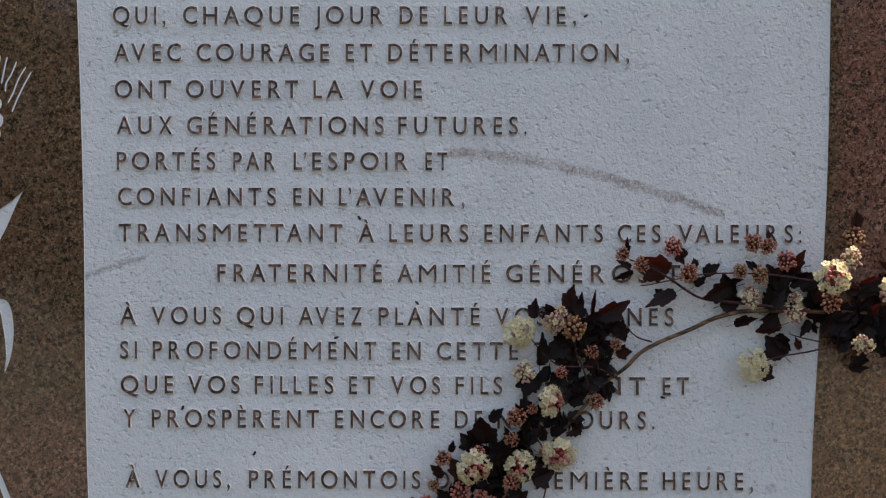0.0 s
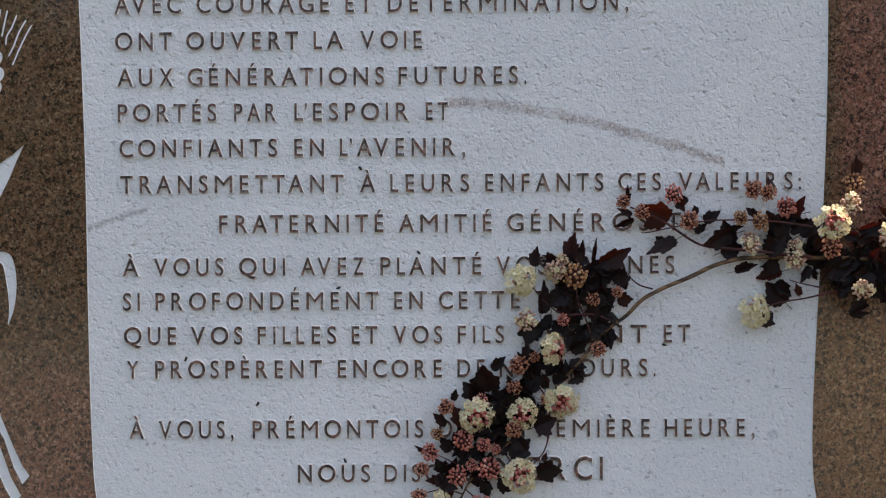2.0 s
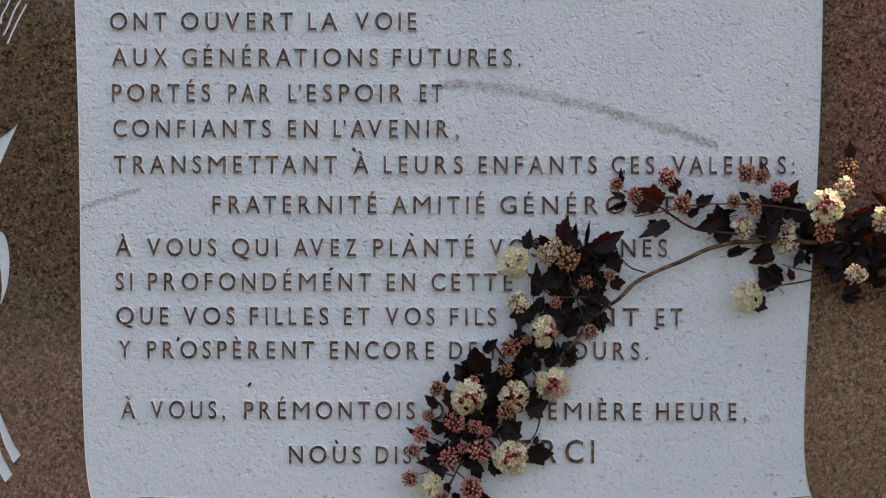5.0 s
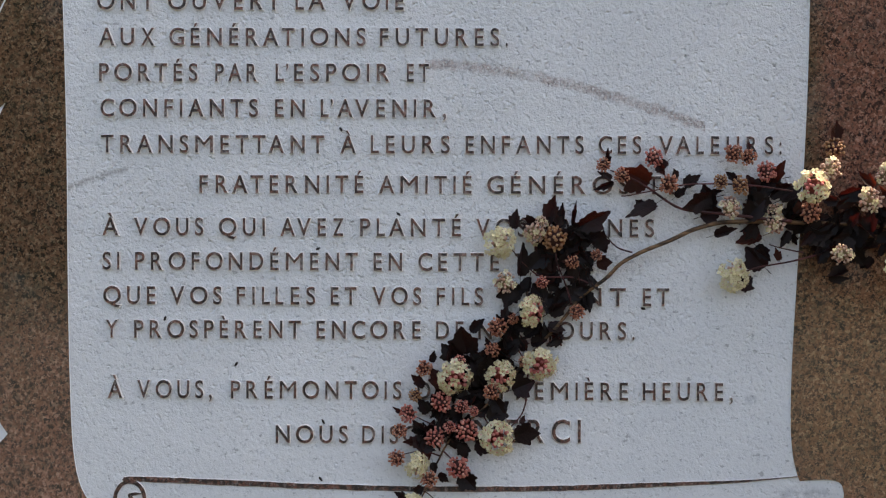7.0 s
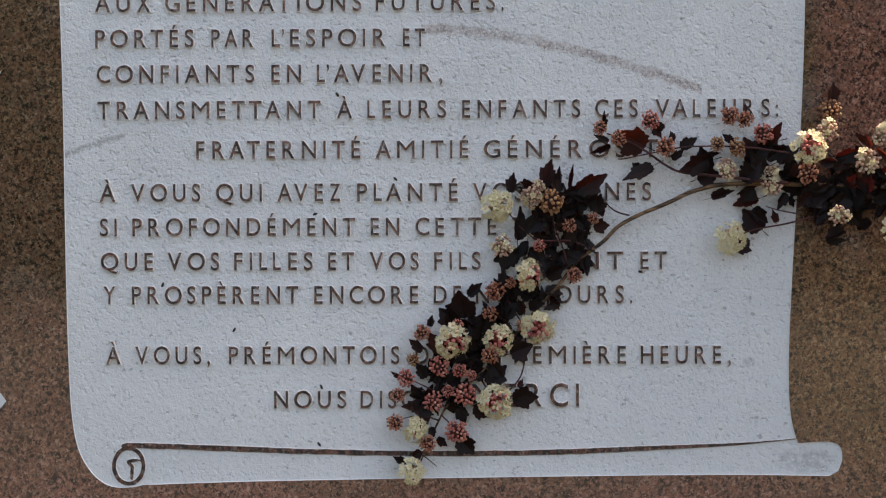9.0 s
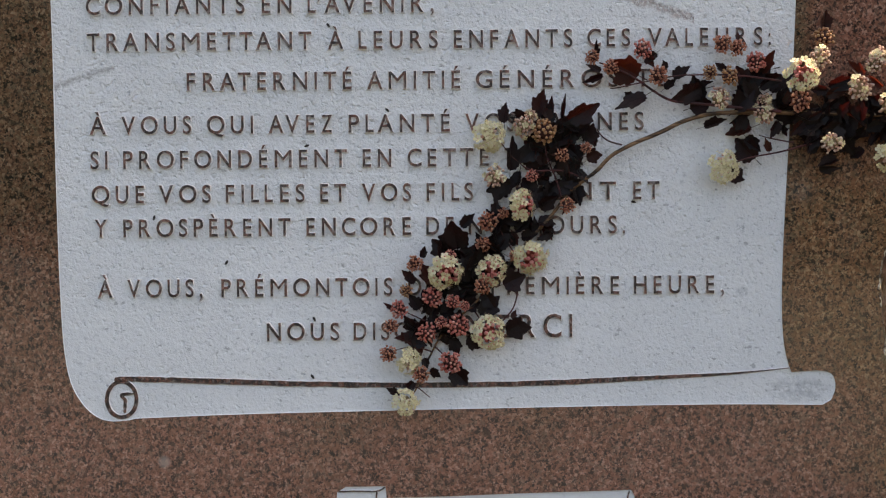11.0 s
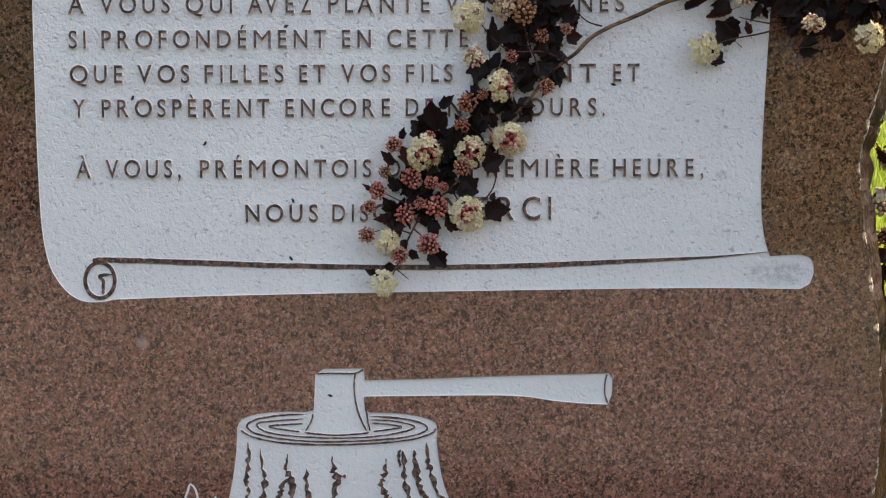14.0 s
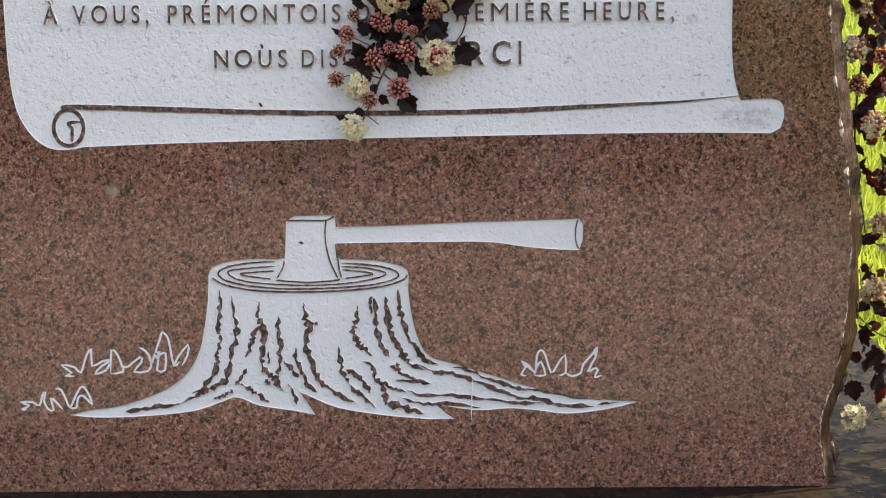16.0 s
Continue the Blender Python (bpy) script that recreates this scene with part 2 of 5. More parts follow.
def lawn_soil():
    M = Mat("lawn_ground", 1.0, 0.0)
    c = M.ramp(M.noise(3.5, 5.0), (0.3, (0.075, 0.125, 0.018)), (0.7, (0.13, 0.19, 0.03)))
    c = M.mix(M.ramp(M.noise(60, 4.0, 0.7), (0.45, 0.0), (0.7, 0.7)), c, (0.035, 0.05, 0.012))
    M.colour(c)
    M.bump(M.noise(90, 4.0, 0.7), 0.8, 0.03)
    return M.m


def grass_blade():
    M = Mat("grass_blade", 0.55, 0.35)
    M.colour(M.ramp(M.island(), (0.0, (0.065, 0.12, 0.012)), (0.6, (0.115, 0.175, 0.018)), (1.0, (0.17, 0.19, 0.03))))
    M.translucent((0.34, 0.43, 0.07), 0.5)
    return M.m


def far_foliage():
    M = Mat("tree_foliage", 0.7, 0.2)
    M.colour(M.ramp(M.island(), (0.0, (0.035, 0.05, 0.018)), (1.0, (0.08, 0.095, 0.03))))
    return M.m


def asphalt():
    M = Mat("asphalt_paving", 1.0, 0.0)
    c = M.ramp(M.noise(3, 4.0), (0.3, (0.042, 0.040, 0.037)), (0.7, (0.066, 0.062, 0.057)))
    M.colour(M.mix(M.ramp(M.noise(160, 3.0), (0.5, 0.0), (0.7, 0.5)), c, (0.03, 0.028, 0.026)))
    return M.m


def pale_render():
    M = Mat("pale_wall_render", 0.9, 0.2)
    c = M.ramp(M.noise(1.2, 5.0), (0.3, (0.44, 0.41, 0.36)), (0.7, (0.54, 0.51, 0.46)))
    M.colour(M.mix(M.ramp(M.noise(60, 3.0), (0.5, 0.0), (0.7, 0.3)), c, (0.36, 0.33, 0.29)))
    M.bump(M.noise(90, 4.0), 0.4, 0.004)
    return M.m


def leaf_skin():
    M = Mat("purple_ninebark_leaf", 0.5, 0.25)
    who = M.chance()
    c = M.ramp(who, (0.0, (0.005, 0.0033, 0.0036)), (0.8, (0.0085, 0.0048, 0.0048)), (1.0, (0.018, 0.009, 0.007)))
    vein = M.ramp(M.noise(260, 2.0, stretch=(1, 3, 1)), (0.4, 0.0), (0.7, 0.35))
    M.colour(M.mix(vein, c, (0.018, 0.009, 0.008)))
    M.bump(M.noise(420, 3.0), 0.3, 0.0008)
    M.translucent(M.ramp(who, (0.0, (0.05, 0.005, 0.004)), (0.78, (0.12, 0.009, 0.006)), (1.0, (0.46, 0.045, 0.010))), 0.18)
    return M.m


def bark(name, a, b):
    M = Mat(name, 0.6, 0.35)
    M.colour(M.ramp(M.noise(420, 4.0, 0.65, stretch=(0.12, 1, 0.6)), (0.40, a), (0.62, b)))
    M.bump(M.noise(300, 3.0), 0.4, 0.0008)
    return M.m


def bud_skin(name, *cols):
    M = Mat(name, 0.42, 0.4)
    n = len(cols) - 1
    own = M.ramp(M.island(), *[(k / n, c) for k, c in enumerate(cols)])
    # each bud pales towards its tip; its inner end carries painted shade
    mp = M.t.nodes.new("ShaderNodeMapping")
    mp.inputs["Scale"].default_value = (1.0, 1.6, 1.0)
    M.put(M.co.outputs["Object"], mp.inputs[0])
    ln = M.t.nodes.new("ShaderNodeVectorMath")
    ln.operation = "LENGTH"
    M.put(mp.outputs[0], ln.inputs[0])
    tip = M.ramp(ln.outputs["Value"], (0.80, 0.0), (1.0, 1.0))
    pale = tuple(0.5 * v + 0.5 * w for v, w in zip(cols[-1], (0.88, 0.60, 0.48)))
    M.colour(M.mix(M.math("MULTIPLY", tip, 0.26), M.mix(M.math("SUBTRACT", 1.0, tip), own, cols[0]), pale))
    M.translucent(cols[-1], 0.18)
    return M.m


def petal_skin():
    M = Mat("cream_petals", 0.55, 0.3)
    M.colour(M.ramp(M.island(), (0.0, (0.62, 0.53, 0.28)), (0.5, (0.74, 0.66, 0.41)), (1.0, (0.82, 0.76, 0.56))))
    M.translucent((0.75, 0.72, 0.50), 0.25)
    return M.m


def plain(name, col, rough=0.6):
    M = Mat(name, rough, 0.3)
    d = tuple(0.55 * v for v in col)
    M.colour(M.ramp(M.noise(500, 3.0), (0.35, d), (0.65, col)))
    return M.m


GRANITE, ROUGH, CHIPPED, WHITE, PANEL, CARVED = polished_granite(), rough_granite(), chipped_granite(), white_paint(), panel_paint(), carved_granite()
PAVING, FOLIAGE, RENDERED = asphalt(), far_foliage(), pale_render()
GREY, SOIL, BLADE, LEAF = grey_stone(), lawn_soil(), grass_blade(), leaf_skin()
STEM = bark("brown_shrub_bark", (0.014, 0.008, 0.006), (0.24, 0.13, 0.065))
TWIG = bark("dark_red_twig", (0.030, 0.010, 0.010), (0.12, 0.032, 0.030))
PINK = bud_skin("pink_buds", (0.46, 0.06, 0.05), (0.62, 0.16, 0.125), (0.80, 0.44, 0.35))
ROSE = bud_skin("rose_buds", (0.44, 0.045, 0.05), (0.60, 0.12, 0.11), (0.78, 0.36, 0.31))
ORANGE = bud_skin("orange_brown_buds", (0.34, 0.075, 0.040), (0.50, 0.16, 0.085), (0.68, 0.36, 0.22))
AMBER = bud_skin("amber_buds", (0.30, 0.10, 0.04), (0.44, 0.20, 0.07), (0.60, 0.38, 0.18))
PALE = bud_skin("pale_pink_buds", (0.48, 0.20, 0.15), (0.66, 0.42, 0.33), (0.78, 0.66, 0.50))
PETAL, SPECK = petal_skin(), plain("dark_dried_speck", (0.035, 0.028, 0.024))
# the red-brown core is darkened to paint the shade between buds
PULP, HUSK = plain('green_cream_calyx', (0.34, 0.24, 0.13)), plain('shaded_red_calyx', (0.085, 0.026, 0.02))
CORE_RED = plain("rose_flower_core", (0.34, 0.075, 0.06))
HEART = plain("stamen_tips", (0.62, 0.40, 0.26))


# ---- mesh helpers ----
def mesh_object(name, verts, faces, mats, parent=None, slots=None, smooth=False, label=""):
    me = bpy.data.meshes.new(name)
    me.from_pydata(verts, [], faces)
    for m in (mats if isinstance(mats, (list, tuple)) else (mats,)):
        me.materials.append(m)
    if slots is not None:
        me.polygons.foreach_set("material_index", slots)
    if smooth:
        me.polygons.foreach_set("use_smooth", [True] * len(me.polygons))
    me.update()
    ob = new(name, me)
    ob.parent = parent
    return tagged(ob, label)


def part(name, bm, material, parent, label=""):
    me = bpy.data.meshes.new(name)
    bm.to_mesh(me)
    bm.free()
    me.materials.append(material)
    ob = new(name, me)
    ob.parent = parent
    return tagged(ob, label)


def share(name, me, parent, m, label=""):
    ob = new(name, me)
    ob.parent = parent
    ob.matrix_basis = m
    return tagged(ob, label)


def mm(*flat):
    """Pairs of millimetres on the face, as points in metres."""
    return [(flat[k] / 1000, flat[k + 1] / 1000) for k in range(0, len(flat), 2)]


def smooth_line(pts, n=6, closed=False):
    """Catmull-Rom through the points."""
    out, k = [], len(pts)
    for i in range(k if closed else k - 1):
        p = [pts[(i + d) % k] if closed else pts[min(max(i + d, 0), k - 1)] for d in (-1, 0, 1, 2)]
        for s in range(n):
            t = s / n
            out.append(tuple(0.5 * (2 * b + (c - a) * t + (2 * a - 5 * b + 4 * c - d) * t * t + (3 * b - a - 3 * c + d) * t ** 3)
                             for a, b, c, d in zip(*p)))
    if not closed:
        out.append(tuple(pts[-1]))
    return out


def area(loop):
    return 0.5 * sum(a[0] * b[1] - b[0] * a[1] for a, b in zip(loop, loop[1:] + loop[:1]))


def grown(loop, d):
    """The loop moved outwards by d."""
    s, out, n = (1 if area(loop) > 0 else -1), [], len(loop)
    for i in range(n):
        a, b, c = Vector(loop[i - 1]), Vector(loop[i]), Vector(loop[(i + 1) % n])
        u, v = (b - a), (c - b)
        u = u.normalized() if u.length else v.normalized()
        v = v.normalized() if v.length else u
        nrm = Vector((u.y + v.y, -u.x - v.x)) * s
        nrm = nrm.normalized() if nrm.length > 1e-6 else Vector((0, 0))
        out.append((b.x + nrm.x * d, b.y + nrm.y * d))
    return out


def plate(name, loops, front, back, mats, parent, slope=0.0, label=""):
    """A flat plate in the face's plane: the first loop outside, the others holes. Sloping edges take the second material."""
    verts, faces, slots = [], [], []
    for tri in tessellate_polygon([[Vector((x * 1000, z * 1000, 0)) for x, z in lp] for lp in loops]):
        faces.append(tuple(tri))
        slots.append(0)
    for lp in loops:
        verts += [(x, front, z) for x, z in lp]
    fixed = []
    for f in faces:
        a, b, c = (verts[i] for i in f)
        turn = (b[0] - a[0]) * (c[2] - a[2]) - (b[2] - a[2]) * (c[0] - a[0])
        fixed.append(f if turn > 0 else f[::-1])
    faces = fixed
    at = 0
    for k, lp in enumerate(loops):
        n, start = len(lp), len(verts)
        wide = grown(lp, slope if k == 0 else -slope) if slope else lp
        verts += [(x, back, z) for x, z in wide]
        ccw = (area(lp) > 0) == (k == 0)
        for i in range(n):
            j = (i + 1) % n
            q = (at + i, start + i, start + j, at + j)
            faces.append(q if ccw else q[::-1])
            slots.append(len(mats) - 1 if isinstance(mats, (list, tuple)) else 0)
        at += n
    # the back loops were appended after all fronts, so front indices run on in order
    return mesh_object(name, verts, faces, mats, parent, slots, label=label)


def ribbon(pts, width, jag=0.0, taper=True, seed=0, ends=(0.15, 0.15)):
    """The outline of a stroke along pts; jag roughens its two sides."""
    rnd, left, right, n = random.Random(seed), [], [], len(pts)
    for i, p in enumerate(pts):
        a, b = Vector(pts[max(i - 1, 0)]), Vector(pts[min(i + 1, n - 1)])
        d = (b - a).normalized()
        nrm, t = Vector((-d.y, d.x)), i / (n - 1)
        w = width / 2
        if taper:
            w *= max(0.12, min(1.0, t / max(ends[0], 1e-3), (1 - t) / max(ends[1], 1e-3)))
        left.append(tuple(Vector(p) + nrm * (w + jag * rnd.uniform(-0.6, 1.0) * min(1, w / (width / 2)))))
        right.append(tuple(Vector(p) - nrm * (w + jag * rnd.uniform(-0.6, 1.0) * min(1, w / (width / 2)))))
    return left + right[::-1]


def tube(path, radii, sides=8):
    """Vertices and faces of a round tube along a path."""
    verts, faces, n = [], [], len(path)
    path = [Vector(p) for p in path]
    side = Vector((0, 0, 1))
    for i, p in enumerate(path):
        d = (path[min(i + 1, n - 1)] - path[max(i - 1, 0)]).normalized()
        u = side.cross(d)
        u = u.normalized() if u.length > 1e-4 else d.orthogonal().normalized()
        v = d.cross(u)
        r = radii[i]
        verts += [tuple(p + (u * math.cos(a) + v * math.sin(a)) * r) for a in (2 * math.pi * k / sides for k in range(sides))]
        if i:
            o = (i - 1) * sides
            faces += [(o + k, o + (k + 1) % sides, o + sides + (k + 1) % sides, o + sides + k) for k in range(sides)]
    faces += [tuple(range(sides))[::-1], tuple(range((n - 1) * sides, n * sides))]
    return verts, faces


# ---- the setting: lawn and plinth ----
bm = bmesh.new()
ring = [0, 1.5, 4, 10, 40, 200, 1500]
rows_ = []
for r in ring:
    if r == 0:
        rows_.append([bm.verts.new((0, 0, -0.14))])
    else:
        rows_.append([bm.verts.new((r * math.cos(a), r * math.sin(a), -0.14 + 0.02 * noise.noise((r * math.cos(a), r * math.sin(a), 3)) * min(r, 4)))
                      for a in (2 * math.pi * k / 48 for k in range(48))])
for i in range(1, len(rows_)):
    for k in range(48):
        j = (k + 1) % 48
        if i == 1:
            bm.faces.new((rows_[0][0], rows_[1][k], rows_[1][j]))
        else:
            bm.faces.new((rows_[i - 1][k], rows_[i][k], rows_[i][j], rows_[i - 1][j]))
ground = part("ground", bm, SOIL, None)
tagged(ground, "bright green lawn ground around the memorial", "lawn", kind="structure")

bm = bmesh.new()
bmesh.ops.create_cube(bm, size=1)
bmesh.ops.scale(bm, vec=(1.27, 0.90, 0.22), verts=bm.verts)
bmesh.ops.bevel(bm, geom=list(bm.edges), offset=0.008, segments=2, affect="EDGES")
bmesh.ops.translate(bm, vec=(0.0, 0.02, -0.1095), verts=bm.verts)
plinth = part("plinth", bm, GREY, None)
tagged(plinth, "low dark polished wet stone plinth under the memorial", "plinth", kind="structure")

# unseen asphalt forecourt before the stone, added to darken the low reflections
bm = bmesh.new()
bmesh.ops.create_cube(bm, size=1)
bmesh.ops.scale(bm, vec=(30.0, 9.9, 0.1), verts=bm.verts)
bmesh.ops.translate(bm, vec=(0.0, -5.40, -0.155), verts=bm.verts)
forecourt = part("pavement", bm, PAVING, None)
tagged(forecourt, "unseen dark grey-brown asphalt paving added in front of the memorial", "paving", kind="structure")
# unseen wall that closes the place, added so the polished face mirrors something pale
bm = bmesh.new()
for wide, high, z in ((0.30, 2.1, 0.85), (0.38, 0.10, 1.95)):
    cube = bmesh.ops.create_cube(bm, size=1)["verts"]
    bmesh.ops.scale(bm, vec=(44.0, wide, high), verts=cube)
    bmesh.ops.translate(bm, vec=(0.0, -10.6, z), verts=cube)
tagged(part("wall_south", bm, RENDERED, None), "unseen plain pale rendered wall, added for bright reflections", "wall", kind="structure")
# unseen trees that close the place, added as a dark reflection above the wall
rnd = random.Random(11)
verts, faces = [], []
for _ in range(14000):
    x = rnd.uniform(-24, 24)
    crown = 6.4 + 2.4 * noise.noise((x * 0.23, 2, 0)) + 1.0 * noise.noise((x * 0.8, 5, 0))
    y, z, o, r = -14 + rnd.uniform(-2.2, 2.2), -0.2 + crown * rnd.random() ** 0.7, len(verts), rnd.uniform(0.18, 0.42)
    q = Euler((rnd.uniform(0, 6.28), rnd.uniform(0, 6.28), rnd.uniform(0, 6.28))).to_matrix()
    verts += [tuple(Vector((x, y, z)) + q @ Vector(c) * r) for c in ((-1, 0, 0), (0, -0.5, 0.1), (1, 0, 0), (0, 0.6, -0.1))]
    faces.append((o, o + 1, o + 2, o + 3))
tagged(mesh_object("backdrop", verts, faces, FOLIAGE), "unseen line of green trees, added for dark reflections", "trees", kind="structure")

# lawn grass behind the stone
rnd = random.Random(5)
verts, faces = [], []
for _ in range(90000):
    x, y = rnd.gauss(0.7, 1.6), 0.5 + abs(rnd.gauss(0, 2.6))
    d = y
    if y < 0.49 and abs(x) < 0.9:
        continue
    h, a, w = rnd.uniform(0.05, 0.13), rnd.uniform(0, 6.28), rnd.uniform(0.0012, 0.0028) * (1 + d * 0.25)
    dx, dy, o = math.cos(a) * w, math.sin(a) * w, len(verts)
    lx, ly, z0 = rnd.uniform(-0.05, 0.05), rnd.uniform(-0.05, 0.05), -0.15
    verts += [(x - dx, y - dy, z0), (x + dx, y + dy, z0), (x + lx * 0.4 + dx * 0.8, y + ly * 0.4 + dy * 0.8, z0 + h * 0.6),
              (x + lx * 0.4 - dx * 0.8, y + ly * 0.4 - dy * 0.8, z0 + h * 0.6), (x + lx, y + ly, z0 + h)]
    faces += [(o, o + 1, o + 2, o + 3), (o + 3, o + 2, o + 4)]
tagged(mesh_object("lawn_grass", verts, faces, BLADE), "bright sunlit green lawn grass behind the stone", "grass", kind="stuff")

# ---- the memorial stone ----
stone = new("memorial_stone")
stone.matrix_world = FACE
tagged(stone, "polished red granite memorial stone with white carved scroll and tree stump", "memorial")

EDGE_RIGHT = mm(433, -10, 427, 25, 425, 47, 429, 70, 437, 93, 444, 126, 449, 160, 452, 205, 452, 249, 448, 304, 440, 359,
                432, 414, 429, 468, 436, 495, 447, 537, 458, 600, 466, 700, 463, 820, 455, 950, 436, 1070)
EDGE_REST = mm(395, 1135, 300, 1165, 120, 1182, -100, 1185, -300, 1172, -470, 1140, -540, 1070, -566, 900, -572, 600, -566, 300, -560, -10)
OUTLINE = smooth_line(EDGE_RIGHT, 7) + smooth_line(EDGE_REST, 5)
OUTLINE = [(x + 0.0012 * noise.noise((x * 60, z * 60, 1)), max(z, -0.0095)) for x, z in OUTLINE]

PANEL_LOOP = (smooth_line(mm(-296.6, 331.3, -181.9, 335.0, 38.3, 338.7, 258.2, 341.2, 372.5, 340.0), 4)
              + smooth_line(mm(381.3, 344.9, 385.0, 355.3, 384.4, 365.2, 380.0, 371.3, 367.9, 373.6, 342.7, 372.1), 4)
              + smooth_line(mm(340.4, 377.6, 335.9, 396.8, 333.6, 426.9, 334.3, 481.5, 338.8, 569.1, 345.1, 678.4, 349.1, 787.7, 350.9, 924.3), 4)
              + mm(352, 1010, 352, 1060, -383, 1060)
              + smooth_line(mm(-380.4, 924.3, -376.4, 814.3, -373.4, 704.3, -372.1, 594.2, -370.8, 513.1, -369.3, 458.6, -366.6, 403.8, -360.3, 367.5, -348.1, 344.9,
                               -334.0, 332.6, -319.8, 328.7, -303.2, 329.7), 4))
AXE_HEAD = mm(-100.9, 257.6, -92.0, 263.0, -53.3, 263.3, -52.4, 251.7, -56.8, 249.5, -56.5, 236.8, -53.7, 235.6, -52.3, 216.7, -49.7, 202.8, -55.3, 199.0,
              -83.1, 198.1, -111.8, 200.0, -106.1, 209.9, -101.9, 231.0)
AXE_HANDLE = (mm(-57.9, 250.6, -52.4, 251.7) + smooth_line(mm(6.2, 252.9, 83.6, 255.6, 138.8, 256.9, 186.4, 258.2), 4)
              + mm(189.7, 252.1, 189.2, 237.1, 185.3, 227.2) + smooth_line(mm(166.5, 227.9, 133.3, 230.9, 100.1, 235.6, 50.3, 236.5, -52.6, 235.6), 4)
              + mm(-57.0, 237.3, -59.1, 244.5))
STUMP = (smooth_line(mm(-177.6, 205.5, -173.6, 212.7, -160.2, 218.1, -135.3, 220.7, -110.4, 220.5), 4)
         + smooth_line(mm(-48.4, 220.0, -16.3, 218.7, 5.8, 214.6, 16.8, 209.0, 18.4, 201.2), 4)
         + smooth_line(mm(17.8, 191.2, 20.9, 166.0, 27.3, 140.8, 38.3, 123.8, 60.5, 116.3, 99.5, 104.2, 138.5, 92.1, 177.6, 83.3, 211.2, 79.0, 244.2, 76.5), 5)
         + smooth_line(mm(228.0, 72.1, 200.0, 67.3, 172.0, 65.2, 144.1, 68.8, 116.1, 70.8, 82.6, 69.3, 43.5, 75.9), 4)
         + mm(54.6, 66.1, 62.4, 61.0) + smooth_line(mm(37.8, 60.6, -6.9, 64.9, -51.5, 72.6, -82.0, 85.3, -90.3, 88.8), 4)
         + mm(-82.1, 77.4, -75.1, 66.0) + smooth_line(mm(-96.2, 70.2, -129.6, 75.5, -146.2, 82.4, -154.6, 84.2), 3)
         + smooth_line(mm(-171.4, 78.1, -196.7, 70.4, -247.1, 65.7, -291.8, 64.9, -317.4, 67.4), 4)
         + smooth_line(mm(-297.1, 72.3, -263.5, 77.2, -224.1, 91.5, -201.5, 107.7, -188.8, 128.4, -182.6, 153.6, -178.7, 181.5), 4))
AXE_CUT = (mm(-102.6, 222.1, -101.9, 231.0, -100.9, 257.6, -92.0, 263.0, -53.3, 263.3, -52.4, 251.7)
           + smooth_line(mm(6.2, 252.9, 83.6, 255.6, 138.8, 256.9, 186.4, 258.2), 4) + mm(189.7, 252.1, 189.2, 237.1, 185.3, 227.2)
           + smooth_line(mm(166.5, 227.9, 133.3, 230.9, 100.1, 235.6, 50.3, 236.5, -52.6, 235.6), 4) + mm(-52.2, 226.2))
TOP_LEFT = 17       # where the axe stands in the stump's outline
CUT = STUMP[:TOP_LEFT] + AXE_CUT + STUMP[TOP_LEFT:]
WHEAT_BLADE = mm(-433.1, 737.6, -443.1, 728.8, -458.8, 717.9, -472.4, 686.0, -473.0, 630.8, -460.3, 680.4, -448.9, 702.4, -439.9, 723.3)
WHEAT_CURL = smooth_line(mm(-460.8, 631.8, -453.0, 632.9, -446.4, 628.4, -442.6, 615.1, -441.7, 597.4, -444.1, 578.1, -450.4, 561.0, -449.1, 575.4, -450.1, 592.0, -452.2, 605.8, -454.8, 619.6, -460.8, 625.2), 3, True)
WHEAT_STALK = mm(-464.5, 489.7, -456.9, 469.2, -446.1, 442.6, -437.4, 423.7, -430.3, 413.7, -437.6, 405.4, -446.3, 423.2, -454.9, 449.3, -464.7, 467.6)
WHEAT_STALK_LOW = mm(-464.8, 456.5, -457.2, 437.1, -448.6, 412.1, -438.8, 394.4, -445.6, 386.6, -454.3, 401.1, -465.1, 426.1)
HOLES = [PANEL_LOOP, CUT, WHEAT_BLADE, WHEAT_CURL, WHEAT_STALK, WHEAT_STALK_LOW]

# the sawn and split block behind the face
SIDES = [(0.0021, -0.0005, 0.0), (0.010, 0.008, 0.003), (0.024, 0.018, 0.006), (0.045, 0.023, 0.008), (0.085, 0.014, 0.009), (0.13, 0.012, 0.01), (0.17, -0.004, 0.008)]
verts, faces, n = [], [], len(OUTLINE)
for depth, out, rough in SIDES:
    lp = grown(OUTLINE, out)
    for x, z in lp:
        k = rough * 1.6 * (noise.noise((x * 18, depth * 30, z * 18)) + 0.6 * noise.noise((x * 55, depth * 60, z * 55)))
        verts.append((x + k, depth + 0.5 * k * (depth > 0.01), max(z + 0.5 * k, -0.0098) if z > 0.0 else -0.0098))
for i in range(len(SIDES) - 1):
    for k in range(n):
        j = (k + 1) % n
        faces.append((i * n + k, (i + 1) * n + k, (i + 1) * n + j, i * n + j))
faces.append(tuple(range(n)))
faces.append(tuple(range((len(SIDES) - 1) * n, len(SIDES) * n))[::-1])
mesh_object("stone_block", verts, faces, ROUGH, stone, label="rough split granite edges, shade painted into their colour")
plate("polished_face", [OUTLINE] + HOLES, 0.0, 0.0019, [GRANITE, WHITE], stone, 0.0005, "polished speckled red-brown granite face")



